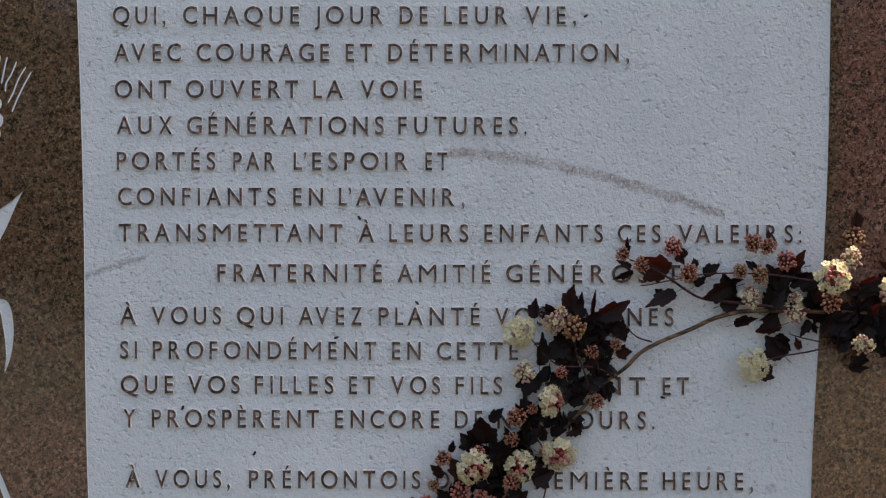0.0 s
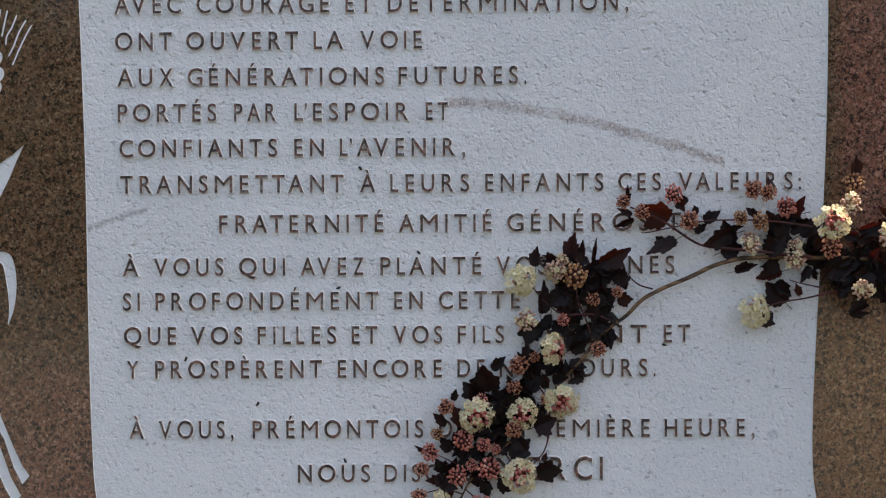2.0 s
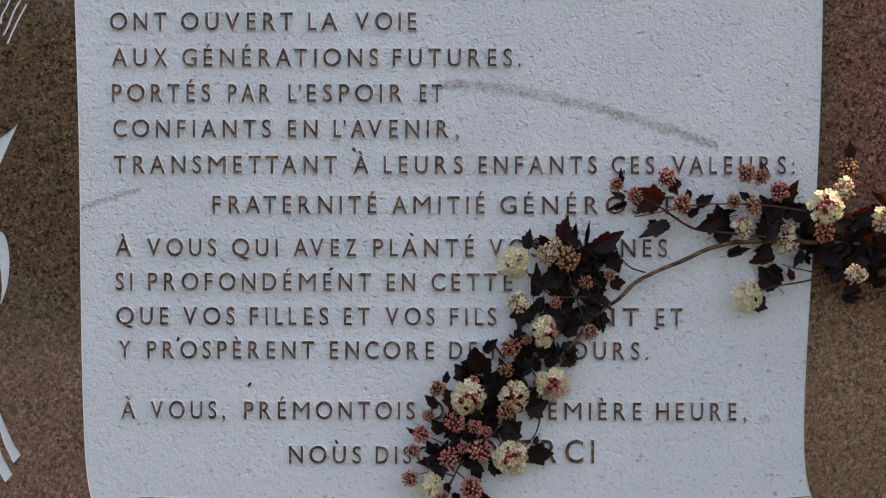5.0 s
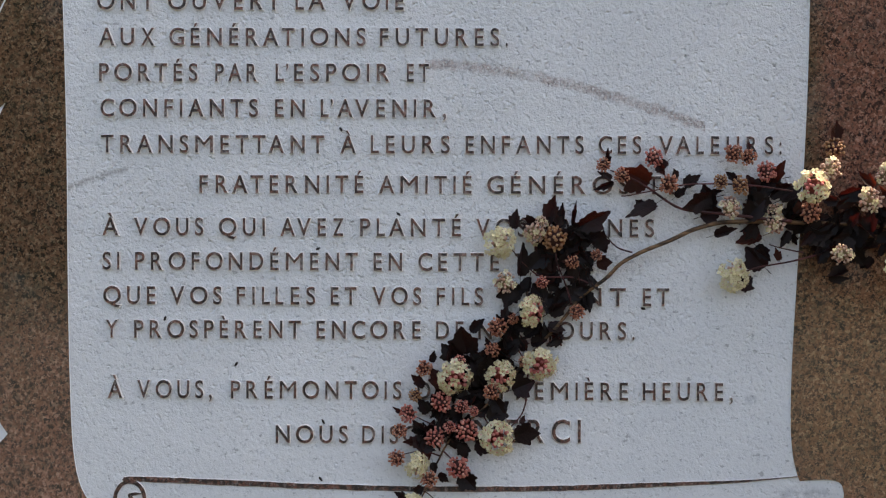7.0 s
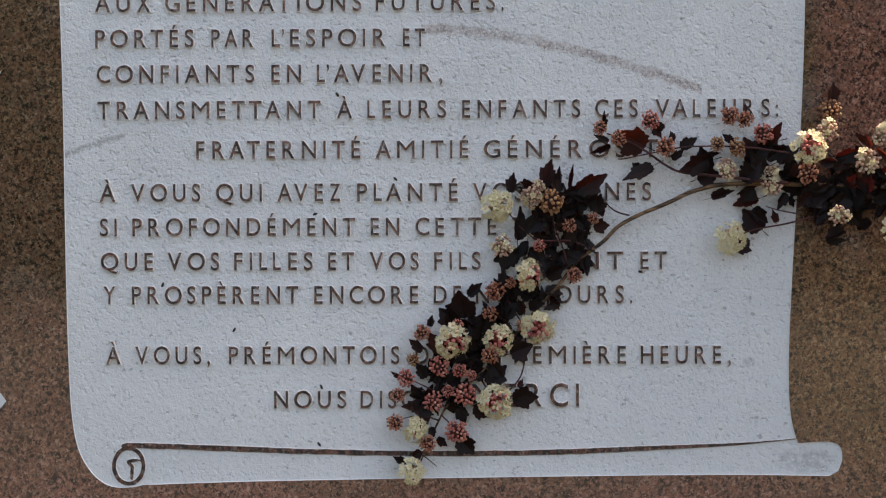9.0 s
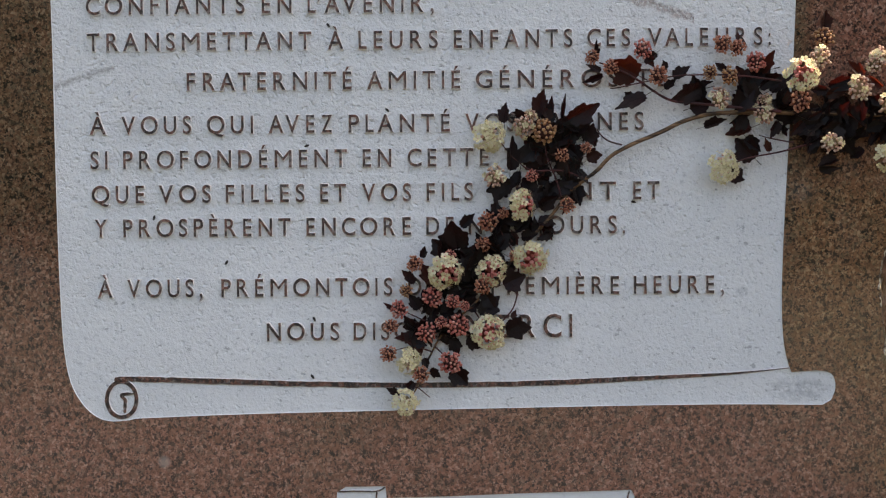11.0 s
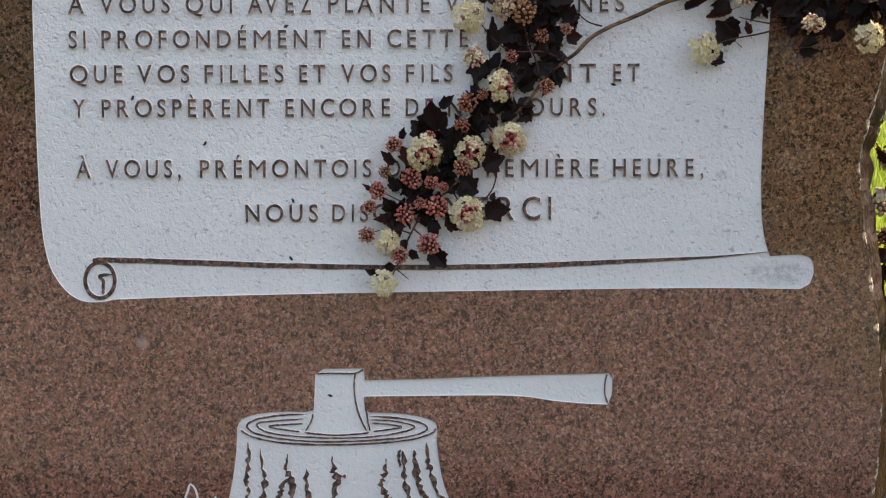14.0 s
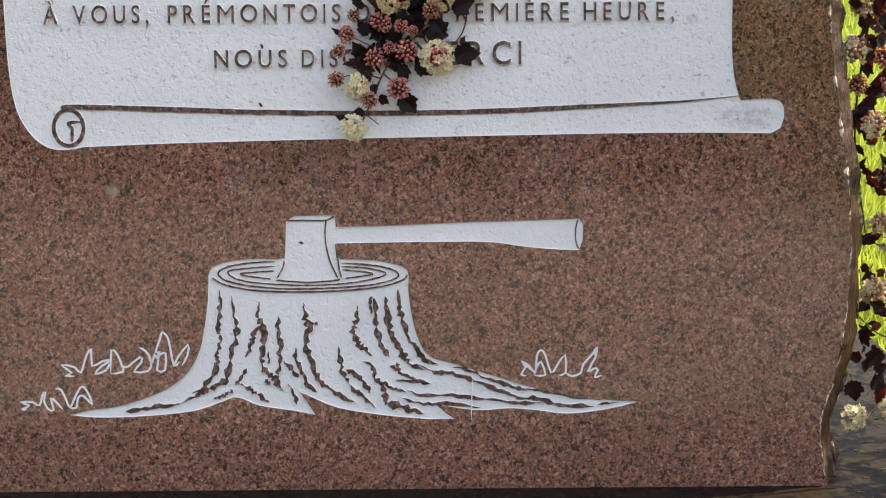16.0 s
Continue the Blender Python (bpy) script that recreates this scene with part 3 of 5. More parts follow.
def chipped_rim(out, depth, wide, gap, seed):
    """A broken ridge of painted glints along the split side, width and gaps by noise."""
    edge = [p for p in grown(smooth_line(EDGE_RIGHT, 36), out) if 0.0 < p[1] < 0.75]
    verts, faces = [], []
    for i, (x, z) in enumerate(edge):
        w = wide * max(0.12, 0.55 + 1.6 * noise.noise((z * 45, seed, 1)) + 0.9 * noise.noise((z * 210, seed, 2)))
        k = 0.0016 * noise.noise((z * 70, seed, 4)) + 0.0009 * noise.noise((z * 330, seed, 5))
        verts += [(x - w + k, depth - 0.0005, z), (x - 0.4 * w + k, depth - 0.0016 + k, z), (x + 0.3 * w + k, depth + 0.003, z)]
        if i and noise.noise((z * 34, seed, 7)) > gap:
            o = 3 * i
            faces += [(o - 3, o - 2, o + 1, o), (o - 2, o - 1, o + 2, o + 1)]
    mesh_object("chipped_rim", verts, faces, CHIPPED, stone, label="chipped edge of the stone, sun glints painted pale")


chipped_rim(0.0006, 0.0002, 0.0026, -0.22, 2)
chipped_rim(0.0205, 0.028, 0.0030, 0.02, 9)

scroll = plate("scroll_panel", [grown(PANEL_LOOP, 0.002)], 0.0015, 0.0020, PANEL, stone, label="white blasted scroll panel with raised lettering")


# ---- lettering ----
GLYPHS = {}
WIDTHS = {"A": 32, "B": 24, "C": 28.5, "D": 29, "E": 18.5, "F": 18, "G": 30, "H": 28, "I": 6.5, "J": 12, "L": 17, "M": 36, "N": 29, "O": 36, "P": 21,
          "Q": 37, "R": 26, "S": 19, "T": 26, "U": 27, "V": 31, "X": 28, "Y": 26, "Z": 24, ",": 8, ".": 5.5, ":": 5.5, "’": 6}
PLAIN = {"É": "E", "È": "E", "À": "A", "Ù": "U"}


def glyph(ch):
    """Vertices and faces of one raised letter, one unit high and one wide, facing -y."""
    if ch not in GLYPHS:
        cu = bpy.data.curves.new("glyph", "FONT")
        cu.body, cu.size, cu.resolution_u = ch, 1.0, 5
        cu.extrude, cu.bevel_depth, cu.bevel_resolution, cu.offset = 0.02, 0.034, 0, -0.001 if ch == "M" else 0.008
        ob = new("glyph", cu)
        bpy.context.view_layer.update()
        me = bpy.data.meshes.new_from_object(ob)
        vs = np.array([v.co[:] for v in me.vertices])
        fs = [tuple(p.vertices) for p in me.polygons]
        bpy.data.objects.remove(ob)
        bpy.data.meshes.remove(me)
        GLYPHS[ch] = (vs, fs)
    return GLYPHS[ch]


CAP = float(np.ptp(glyph("H")[0][:, 1]))


# clear space at the two sides of a letter, and pairs that stand closer
BEARING = {"A": (2.8, 2.2), "V": (2.6, 4.4), "X": (4, 4), "Y": (1.5, 1.5), "T": (4.2, 4.4), "O": (3.4, 3.4), "Q": (3.4, 3.4), "C": (3.4, 3.0), "G": (3.4, 3.6),
           "S": (4.6, 4.2), "J": (3.5, 5.2), "L": (5.6, 2.6), "Z": (4.5, 4.5), "R": (5.6, 4.6), "P": (5.6, 3.8), "’": (3, 3)}
KERN = {"RT": -4, "AT": -4, "TA": -4, "AV": -5, "VA": -5, "LA": -1, "TT": -3, "AN": 1, "RA": -3, "LE": 3, "FR": 1, "L’": -4}


def word(text, x0, x1, base, tall=18.9):
    """One word on a base line, from x0 to x1 (millimetres)."""
    plainly = [PLAIN.get(c, c) for c in text]
    ws = [WIDTHS[c] for c in plainly]
    gaps = [BEARING.get(a, (5.6, 5.6))[1] + BEARING.get(b, (5.6, 5.6))[0] + KERN.get(a + b, 0) for a, b in zip(plainly, plainly[1:])] + [0]
    core = len(text.rstrip(",.:"))
    f = (x1 - x0) / (sum(ws[:core]) + sum(gaps[:core - 1]))
    x = x0
    bottom = glyph("H")[0][:, 1].min()
    s = tall / CAP
    for c, w, gap in zip(text, ws, gaps):
        vs, fs = glyph(c)
        lo, hi = vs[:, 0].min(), vs[:, 0].max()
        verts = [((x + (vx - lo) / (hi - lo) * w * f) / 1000, 0.0009 - vz * 0.042, (base + (vy - bottom) * s) / 1000) for vx, vy, vz in vs]
        # uneven cut edges
        verts = [(vx + 0.00032 * noise.noise((vx * 260, vz * 260, 3)), vy, vz + 0.00032 * noise.noise((vx * 260, vz * 260, 8))) for vx, vy, vz in verts]
        mesh_object("carved_letter", verts, fs, CARVED, scroll)
        x += (w + gap) * f


def line(base, *words, tall=18.9):
    for k in range(0, len(words), 3):
        word(words[k], words[k + 1], words[k + 2], base, tall)


line(899.6, "QUI,", -345.6, -302.1, "CHAQUE", -277.2, -162.8, "JOUR", -149.0, -80.9, "DE", -66.6, -38.1, "LEUR", -23.3, 39.7, "VIE,", 54.5, 95.6)
line(863.4, "AVEC", -344.5, -277.7, "COURAGE", -264.0, -133.5, "ET", -118.7, -91.8, "DÉTERMINATION,", -77.5, 147.1)
line(827.8, "ONT", -343.8, -287.0, "OUVERT", -274.4, -163.7, "LA", -150.0, -119.7, "VOIE", -104.9, -43.4)
line(792.7, "AUX", -342.1, -285.9, "GÉNÉRATIONS", -273.2, -80.1, "FUTURES.", -67.5, 49.8)
line(758.1, "PORTÉS", -341.5, -243.9, "PAR", -227.9, -185.6, "L’ESPOIR", -169.1, -56.4, "ET", -41.1, -18.6)
line(723.5, "CONFIANTS", -340.3, -184.9, "EN", -169.5, -139.3, "L’AVENIR,", -125.0, -11.4)
line(688.4, "TRANSMETTANT", -339.7, -120.5, "À", -106.2, -89.2, "LEURS", -76.0, 1.9, "ENFANTS", 16.1, 132.2, "CES", 145.3, 187.9, "VALEURS:", 203.2, 315.6)
line(649.4, "FRATERNITÉ", -243.2, -82.0, "AMITIÉ", -68.3, 23.3, "GÉNÉROSITÉ", 37.0, 224.1)
line(607.7, "À", -338.5, -320.8, "VOUS", -307.6, -238.1, "QUI", -224.3, -178.1, "AVEZ", -164.4, -101.1, "PLANTÉ", -86.3, 13.0, "VOS", 26.2, 76.6, "RACINES", 90.3, 200.7)
line(574.2, "SI", -337.9, -320.2, "PROFONDÉMENT", -305.9, -87.3, "EN", -73.0, -44.0, "CETTE", -29.7, 50.4, "TERRE", 64.6, 141.8)
line(540.7, "QUE", -337.3, -284.8, "VOS", -272.2, -219.8, "FILLES", -206.6, -128.5, "ET", -114.7, -88.4, "VOS", -74.6, -25.2, "FILS", -11.5, 35.1, "VIVENT", 48.2, 173.6, "ET", 188.9, 215.6)
line(507.8, "Y", -335.0, -321.2, "PROSPÈRENT", -306.8, -142.7, "ENCORE", -128.4, -25.7, "DE", -12.0, 16.0, "NOS", 29.1, 79.0, "JOURS.", 95.4, 174.2)
line(449.0, "À", -332.7, -316.7, "VOUS,", -304.0, -237.8, "PRÉMONTOIS", -211.9, -44.2, "DE", -30.0, -2.0, "LA", 11.2, 39.7, "PREMIÈRE", 50.7, 176.0, "HEURE,", 189.1, 268.3)
line(405.9, "NOUS", -168.0, -96.3, "DISONS", -83.6, 5.0, tall=18.6)
line(407.0, "MERCI", 24.9, 130.5, tall=24.5)

# edge line of the rolled foot and the little spiral at its end
FOOT = smooth_line(mm(-317.8, 369.5, -296.9, 369.9, -236.4, 367.9, -126.5, 363.9, -16.6, 362.1, 93.4, 363.1, 203.2, 367.4, 285.6, 371.3, 341.5, 376.5), 12)
plate("roll_line", [ribbon(FOOT, 0.0048, 0.0004, True, 3, (0.02, 0.3))], 0.0003, 0.0015, CARVED, scroll, 0.0007)
cx, cz = -310.5, 350.1
SPIRAL = [((cx + 14.5 * math.cos(a)) / 1000, (cz + 17.5 * math.sin(a)) / 1000) for a in (radians(100 + d) for d in range(0, 361, 12))]
plate("roll_spiral", [ribbon(SPIRAL, 0.0037, 0.0002, False, 4)], 0.0003, 0.0015, CARVED, scroll, 0.0007)
CURL = smooth_line(mm(-297.2, 355.6, -304.9, 355.6, -311.0, 354.0, -307.2, 349.6, -307.4, 343.0, -307.5, 336.4), 5)
plate("roll_spiral", [ribbon(CURL, 0.0030, 0.0002, True, 5, (0.2, 0.05))], 0.0004, 0.0015, CARVED, scroll, 0.0007)

# ---- carved axe, stump and grass tufts ----
axe = plate("carved_axe_head", [grown(AXE_HEAD, 0.002)], 0.0016, 0.0020, WHITE, stone, label="white carved axe head")
plate("carved_axe_handle", [grown(AXE_HANDLE, 0.002)], 0.00165, 0.0020, WHITE, stone, label="white carved axe handle")
stump = plate("carved_stump", [mm(-322, 52, 252, 52, 252, 228, -322, 228)], 0.00155, 0.0020, WHITE, stone, label="white carved tree stump with bark grooves")


def groove(points, width, jag=0.3, owner=None, seed=0, n=7, ends=(0.12, 0.2), front=0.0002):
    lp = ribbon(smooth_line(points, n), width / 1000, jag / 1000, True, seed, ends)
    plate("carved_groove", [lp], front, 0.0016, CARVED, owner or stump, 0.0005)


groove(mm(-99.8, 258.1, -82.1, 258.5, -62.2, 258.4, -53.3, 262.7), 1.4, 0.2, axe, 1, ends=(0.02, 0.02))
groove(mm(-61.7, 258.4, -62.9, 247.3, -62.0, 233.5, -57.9, 216.8, -50.9, 201.7), 1.5, 0.2, axe, 2, ends=(0.02, 0.02))
groove(mm(-52.6, 235.1, -51.6, 225.1, -49.6, 211.2, -47.5, 201.7), 1.6, 0.2, axe, 3, ends=(0.02, 0.02))
groove(mm(-103.2, 218.8, -105.0, 211.6, -110.7, 201.6), 1.4, 0.2, axe, 4, ends=(0.02, 0.02))
groove(mm(-111.8, 200.0, -83.1, 197.5, -55.3, 199.0, -48.7, 200.6), 1.6, 0.2, axe, 5, ends=(0.02, 0.02))
groove(mm(184.7, 257.1, 182.5, 248.3, 182.5, 237.2, 185.3, 228.3), 1.3, 0.15, axe, 6, ends=(0.02, 0.02))
# rings of the cut top
groove(mm(-111.5, 218.3, -138.1, 216.8, -159.2, 213.1, -168.2, 207.1, -160.6, 199.8, -138.5, 194.6, -105.3, 191.5, -72.1, 191.3, -38.8, 192.7, -11.0, 195.8, 7.3, 201.8, 4.6, 208.5,
          -16.4, 213.7, -47.3, 216.2), 1.7, 0.3, stump, 7, ends=(0.03, 0.03))
groove(mm(-112.1, 213.9, -138.2, 211.8, -157.6, 209.2, -153.9, 203.1, -138.5, 198.5, -105.3, 195.4, -72.0, 194.6, -38.7, 196.6, -16.5, 200.3, -3.7, 205.8, -21.9, 211.0, -47.4, 212.8), 1.5, 0.3, stump, 8, ends=(0.03, 0.03))
groove(mm(-113.3, 208.9, -132.7, 207.9, -146.6, 206.3, -135.6, 203.5, -116.2, 201.1), 1.5, 0.25, stump, 9, ends=(0.03, 0.03))
groove(mm(-46.3, 209.5, -27.5, 207.7, -16.5, 205.4, -27.6, 203.2, -44.2, 201.1), 1.5, 0.25, stump, 10, ends=(0.03, 0.03))
groove(mm(-174.4, 202.7, -160.7, 195.3, -133.1, 190.1, -94.3, 188.1, -49.9, 188.9, -11.1, 192.5, 11.2, 198.5, 17.3, 204.0), 1.6, 0.3, stump, 11, ends=(0.02, 0.02))
# bark
STROKES = itertools.count(20)


def bark_stroke(wide, *flat):
    groove(mm(*flat), 0.95 * wide, 0.8 * wide, stump, next(STROKES), 5, (0.14, 0.14))


bark_stroke(3.2, -167.4, 190.9, -166.7, 173.0, -169.9, 153.5, -166.2, 142.3, -171.5, 128.3, -170.6, 117.0, -182.2, 97.4, -196.3, 87.9)
bark_stroke(3.6, -155.4, 184.7, -153.5, 164.6, -151.6, 147.8, -155.3, 131.0, -160.1, 114.1, -162.6, 101.8, -179.5, 92.9, -190.8, 86.2, -208.8, 77.9)
bark_stroke(2.4, -208.8, 77.3, -224.5, 76.3, -246.9, 73.1, -262.6, 70.4)
bark_stroke(4.4, -128.8, 178.9, -130.2, 164.4, -126.0, 154.3, -125.2, 136.3, -127.7, 119.5, -120.7, 107.1, -112.5, 99.7, -106.5, 90.0)
bark_stroke(3.0, -122.6, 155.9, -133.9, 147.6, -136.9, 136.4, -143.2, 124.1)
bark_stroke(3.4, -110.2, 164.2, -109.4, 147.4, -108.6, 130.6, -110.0, 113.7, -111.3, 102.5)
bark_stroke(1.8, -119.7, 129.6, -120.5, 116.6)
bark_stroke(4.0, -85.0, 177.4, -83.6, 164.0, -81.0, 152.8, -82.9, 136.0, -79.8, 119.1, -73.4, 105.0, -63.5, 93.6, -48.6, 83.9, -34.7, 77.6)
bark_stroke(2.6, -80.9, 157.3, -75.4, 157.2, -71.5, 158.3)
bark_stroke(3.0, -93.5, 133.3, -92.6, 119.2, -87.2, 107.9, -81.9, 95.5, -72.5, 88.6)
bark_stroke(2.6, -104.9, 119.3, -98.3, 112.5, -91.2, 103.4)
bark_stroke(3.6, -31.8, 174.8, -32.5, 160.8, -36.5, 151.3, -32.8, 138.4, -25.7, 131.1, -18.5, 124.3)
bark_stroke(3.0, -50.7, 134.6, -49.8, 118.9, -46.6, 104.8, -38.9, 93.5, -29.0, 84.9, -15.2, 72.4)
bark_stroke(3.0, -44.3, 110.4, -34.3, 105.3, -26.1, 96.2, -20.1, 87.1)
bark_stroke(3.6, -15.6, 181.9, -14.7, 163.5, -12.7, 146.7, -8.4, 132.6, -0.7, 123.0)
bark_stroke(1.8, -17.8, 183.1, -19.6, 174.7, -18.6, 165.2)
bark_stroke(4.0, -4.5, 183.0, -2.4, 169.0, -0.4, 149.4, 8.3, 135.3, 13.2, 122.9, 18.7, 115.5, 33.7, 109.8)
bark_stroke(3.4, 7.8, 190.1, 8.7, 171.7, 11.9, 160.5, 18.4, 141.9, 28.3, 125.0, 38.2, 115.4)
bark_stroke(3.0, -27.5, 118.7, -17.5, 113.0, -15.4, 101.7, -6.6, 96.0, 4.5, 90.3, 14.6, 87.9)
bark_stroke(4.4, -13.2, 100.6, -5.5, 90.4, -5.6, 80.2, 1.0, 75.6, 15.5, 71.0, 32.2, 65.8)
bark_stroke(2.4, 5.9, 118.5, 9.2, 108.3, 21.4, 100.3, 38.1, 95.7)
bark_stroke(1.6, 4.6, 100.4, 21.4, 98.1, 39.2, 96.2)
bark_stroke(2.6, -156.1, 91.6, -160.1, 88.8, -165.7, 86.0, -175.3, 82.7)
bark_stroke(2.4, -141.8, 112.9, -146.9, 103.9, -154.3, 96.1)
bark_stroke(3.0, -148.7, 97.1, -140.5, 92.6, -132.2, 86.9, -120.1, 78.8)
bark_stroke(2.6, -101.4, 96.8, -95.9, 88.3, -93.3, 76.4)
bark_stroke(2.8, -123.6, 101.5, -118.1, 95.8)
bark_stroke(2.6, 27.1, 115.5, 43.7, 108.0, 60.5, 105.6, 82.7, 98.7, 105.0, 89.5, 121.7, 82.6, 138.5, 79.6)
bark_stroke(2.6, 60.5, 112.4, 77.2, 109.4, 93.9, 100.9, 116.2, 93.9, 132.9, 89.3, 149.7, 89.1, 172.0, 83.3, 208.4, 78.5)
bark_stroke(2.3, 15.7, 90.2, 32.4, 84.4, 60.3, 84.2, 93.8, 80.5, 127.3, 75.8, 149.7, 76.7)
bark_stroke(2.0, 11.2, 81.8, 32.3, 75.9, 54.7, 76.3, 88.2, 71.5)
bark_stroke(2.6, 132.9, 80.8, 144.1, 80.1, 166.4, 74.3, 200.0, 72.3)
bark_stroke(1.6, 205.6, 74.0, 216.8, 75.0, 225.1, 76.7)
bark_stroke(2.6, 21.7, 138.0, 32.7, 120.5, 46.6, 115.3)
bark_stroke(2.2, -0.8, 114.0, 7.0, 110.0)


def scratch(name, width, *flat, owner=stone, seed=0, rounded=False):
    pts = mm(*flat)
    lp = ribbon(smooth_line(pts, 5 if rounded else 2), width / 1000, 0.0001, True, seed, (0.02, 0.02))
    return plate(name, [lp], -0.00035, 0.0005, WHITE, owner, 0.0002)


tuft = scratch("carved_grass_tuft", 1.9, -311.2, 106.3, -321.2, 106.9, -314.4, 109.7, -324.8, 117.7, -311.5, 115.3, -305.5, 109.6, -300.1, 125.3, -294.8, 133.7, -294.2, 116.3, -284.6, 120.7, -275.1, 122.3, -284.8, 116.2, -291.7, 108.4, -281.0, 111.7, -276.3, 120.1, owner=stone)
tagged(tuft, "white incised outline of a grass tuft")
scratch("carved_grass_line", 1.9, -276.1, 108.3, -274.9, 131.9, -268.9, 127.3, -265.2, 117.2, -263.8, 110.4, -276.1, 108.3, owner=tuft)
scratch("carved_grass_line", 1.9, -263.6, 116.1, -259.7, 114.9, -246.7, 124.9, -245.7, 119.3, -253.2, 110.4, -239.3, 110.8, -235.7, 120.3, -241.0, 130.5, -247.6, 134.5, owner=tuft)
scratch("carved_grass_line", 1.9, -238.8, 128.8, -235.7, 117.5, -233.3, 124.8, -227.6, 130.4, -230.3, 111.9, -222.5, 111.8, -221.6, 128.7, -227.2, 127.0, -231.6, 128.7, -226.8, 142.7, -224.4, 149.4, -219.0, 143.8, -216.5, 131.4, -213.5, 115.7, -207.9, 120.1, owner=tuft)
scratch("carved_grass_line", 1.9, -213.5, 115.7, -209.4, 124.6, -199.1, 136.9, -199.9, 126.8, -205.7, 116.2, owner=tuft)
tuft = scratch("carved_grass_tuft", 1.9, -359.6, 73.4, -365.2, 73.4, -357.2, 77.3, -366.0, 80.8, -353.8, 80.7, -347.2, 77.3, -344.1, 87.4, -341.2, 90.8, -342.6, 81.7, -338.9, 73.8, -333.4, 72.6, -335.8, 84.5, -330.4, 80.5, -324.4, 73.1, owner=stone)
tagged(tuft, "white incised outline of a grass tuft")
scratch("carved_grass_line", 1.9, -331.1, 94.1, -325.5, 92.9, -320.3, 81.6, -317.1, 74.8, -312.4, 84.3, -306.5, 95.0, -302.1, 94.4, -297.8, 87.0, -294.7, 78.0, owner=tuft)
scratch("carved_grass_line", 1.9, -317.1, 74.8, -311.0, 74.7, -309.1, 84.3, -304.5, 87.1, -299.6, 82.5, -294.8, 77.4, owner=tuft)
tuft = scratch("carved_grass_tuft", 1.9, 134.1, 103.4, 128.5, 104.5, 133.0, 111.8, 129.1, 117.5, 136.9, 112.9, 142.5, 106.1, 144.2, 123.0, 148.1, 128.6, 152.5, 124.1, 158.1, 106.0, 163.7, 112.7, 172.0, 123.9, 172.6, 105.9, 164.8, 103.7, owner=stone)
tagged(tuft, "white incised outline of a grass tuft")
scratch("carved_grass_line", 1.9, 141.3, 103.9, 144.1, 111.7, 148.1, 117.3, 152.5, 103.8, 141.3, 103.9, owner=tuft)
scratch("carved_grass_line", 1.9, 172.6, 105.9, 178.7, 102.5, 187.7, 105.8, 189.9, 114.2, 199.9, 125.4, 203.2, 131.0, 202.1, 121.4, 194.4, 106.8, 201.0, 110.2, 204.4, 108.5, 201.1, 101.2, 208.9, 103.3, owner=tuft)

scratch("carved_scratch", 0.9, 80.5, 102.1, 79.9, 84.0, 79.2, 60.3)

# ears of wheat at the left border
wheat = plate("carved_wheat", [grown(WHEAT_BLADE, 0.001)], 0.0015, 0.0020, WHITE, stone, label="white carved wheat leaves and stalks")
for lp in (WHEAT_CURL, WHEAT_STALK, WHEAT_STALK_LOW):
    plate("wheat_leaf", [grown(lp, 0.001)], 0.00155, 0.0020, WHITE, wheat)
for k, pts in enumerate(((-424.7, 854.3, -432.0, 841.2, -438.8, 826.9, -443.9, 814.9), (-430.1, 859.3, -437.5, 846.7, -442.6, 833.6, -447.7, 823.7), (-439.0, 864.4, -444.6, 851.2, -449.1, 843.6, -450.3, 834.7),
                         (-448.3, 868.9, -451.2, 856.8, -454.1, 842.5), (-454.9, 870.0, -457.3, 856.8, -458.5, 845.8), (-446.4, 942.1, -448.7, 933.8, -453.2, 927.3), (-452.1, 932.8, -455.5, 924.0, -458.9, 917.4))):
    scratch("wheat_awn", 1.35, *pts, owner=wheat, seed=k, rounded=True)
for x, z in ((-462.5, 821.0), (-461.0, 805.0), (-463.5, 791.8)):
    lp = [((x + 8.5 * math.cos(a) + 2.5 * math.sin(a)) / 1000, (z + 8.5 * math.sin(a)) / 1000) for a in (2 * math.pi * k / 16 for k in range(16))]
    plate("wheat_grain", [lp], -0.0004, 0.0005, WHITE, wheat, 0.0003)

# small dark specks stuck to the paint
for k, (x, z, turn) in enumerate(((114.7, 909.0, 30), (-126.9, 596.1, 20), (-276.5, 527.4, 70), (-206.5, 483.1, 60), (-48.5, 630.3, -40), (190.0, 539.0, -15), (-104.7, 712.5, -50),
                                  (-121.4, 427.4, -60), (-123.7, 371.1, -50), (-86.3, 236.4, -15))):
    bm = bmesh.new()
    bmesh.ops.create_icosphere(bm, subdivisions=2, radius=0.0019)
    bmesh.ops.scale(bm, vec=(1.35, 0.45, 0.62), verts=bm.verts)
    for v in bm.verts:
        v.co += Vector((noise.noise(v.co * 900 + Vector((k, 0, 0))), 0, noise.noise(v.co * 900 + Vector((0, k, 9))))) * 0.0006
    ob = part("speck", bm, SPECK, scroll)
    ob.matrix_basis = pose(x / 1000, 0.0009, z / 1000, 0, -turn, 0)


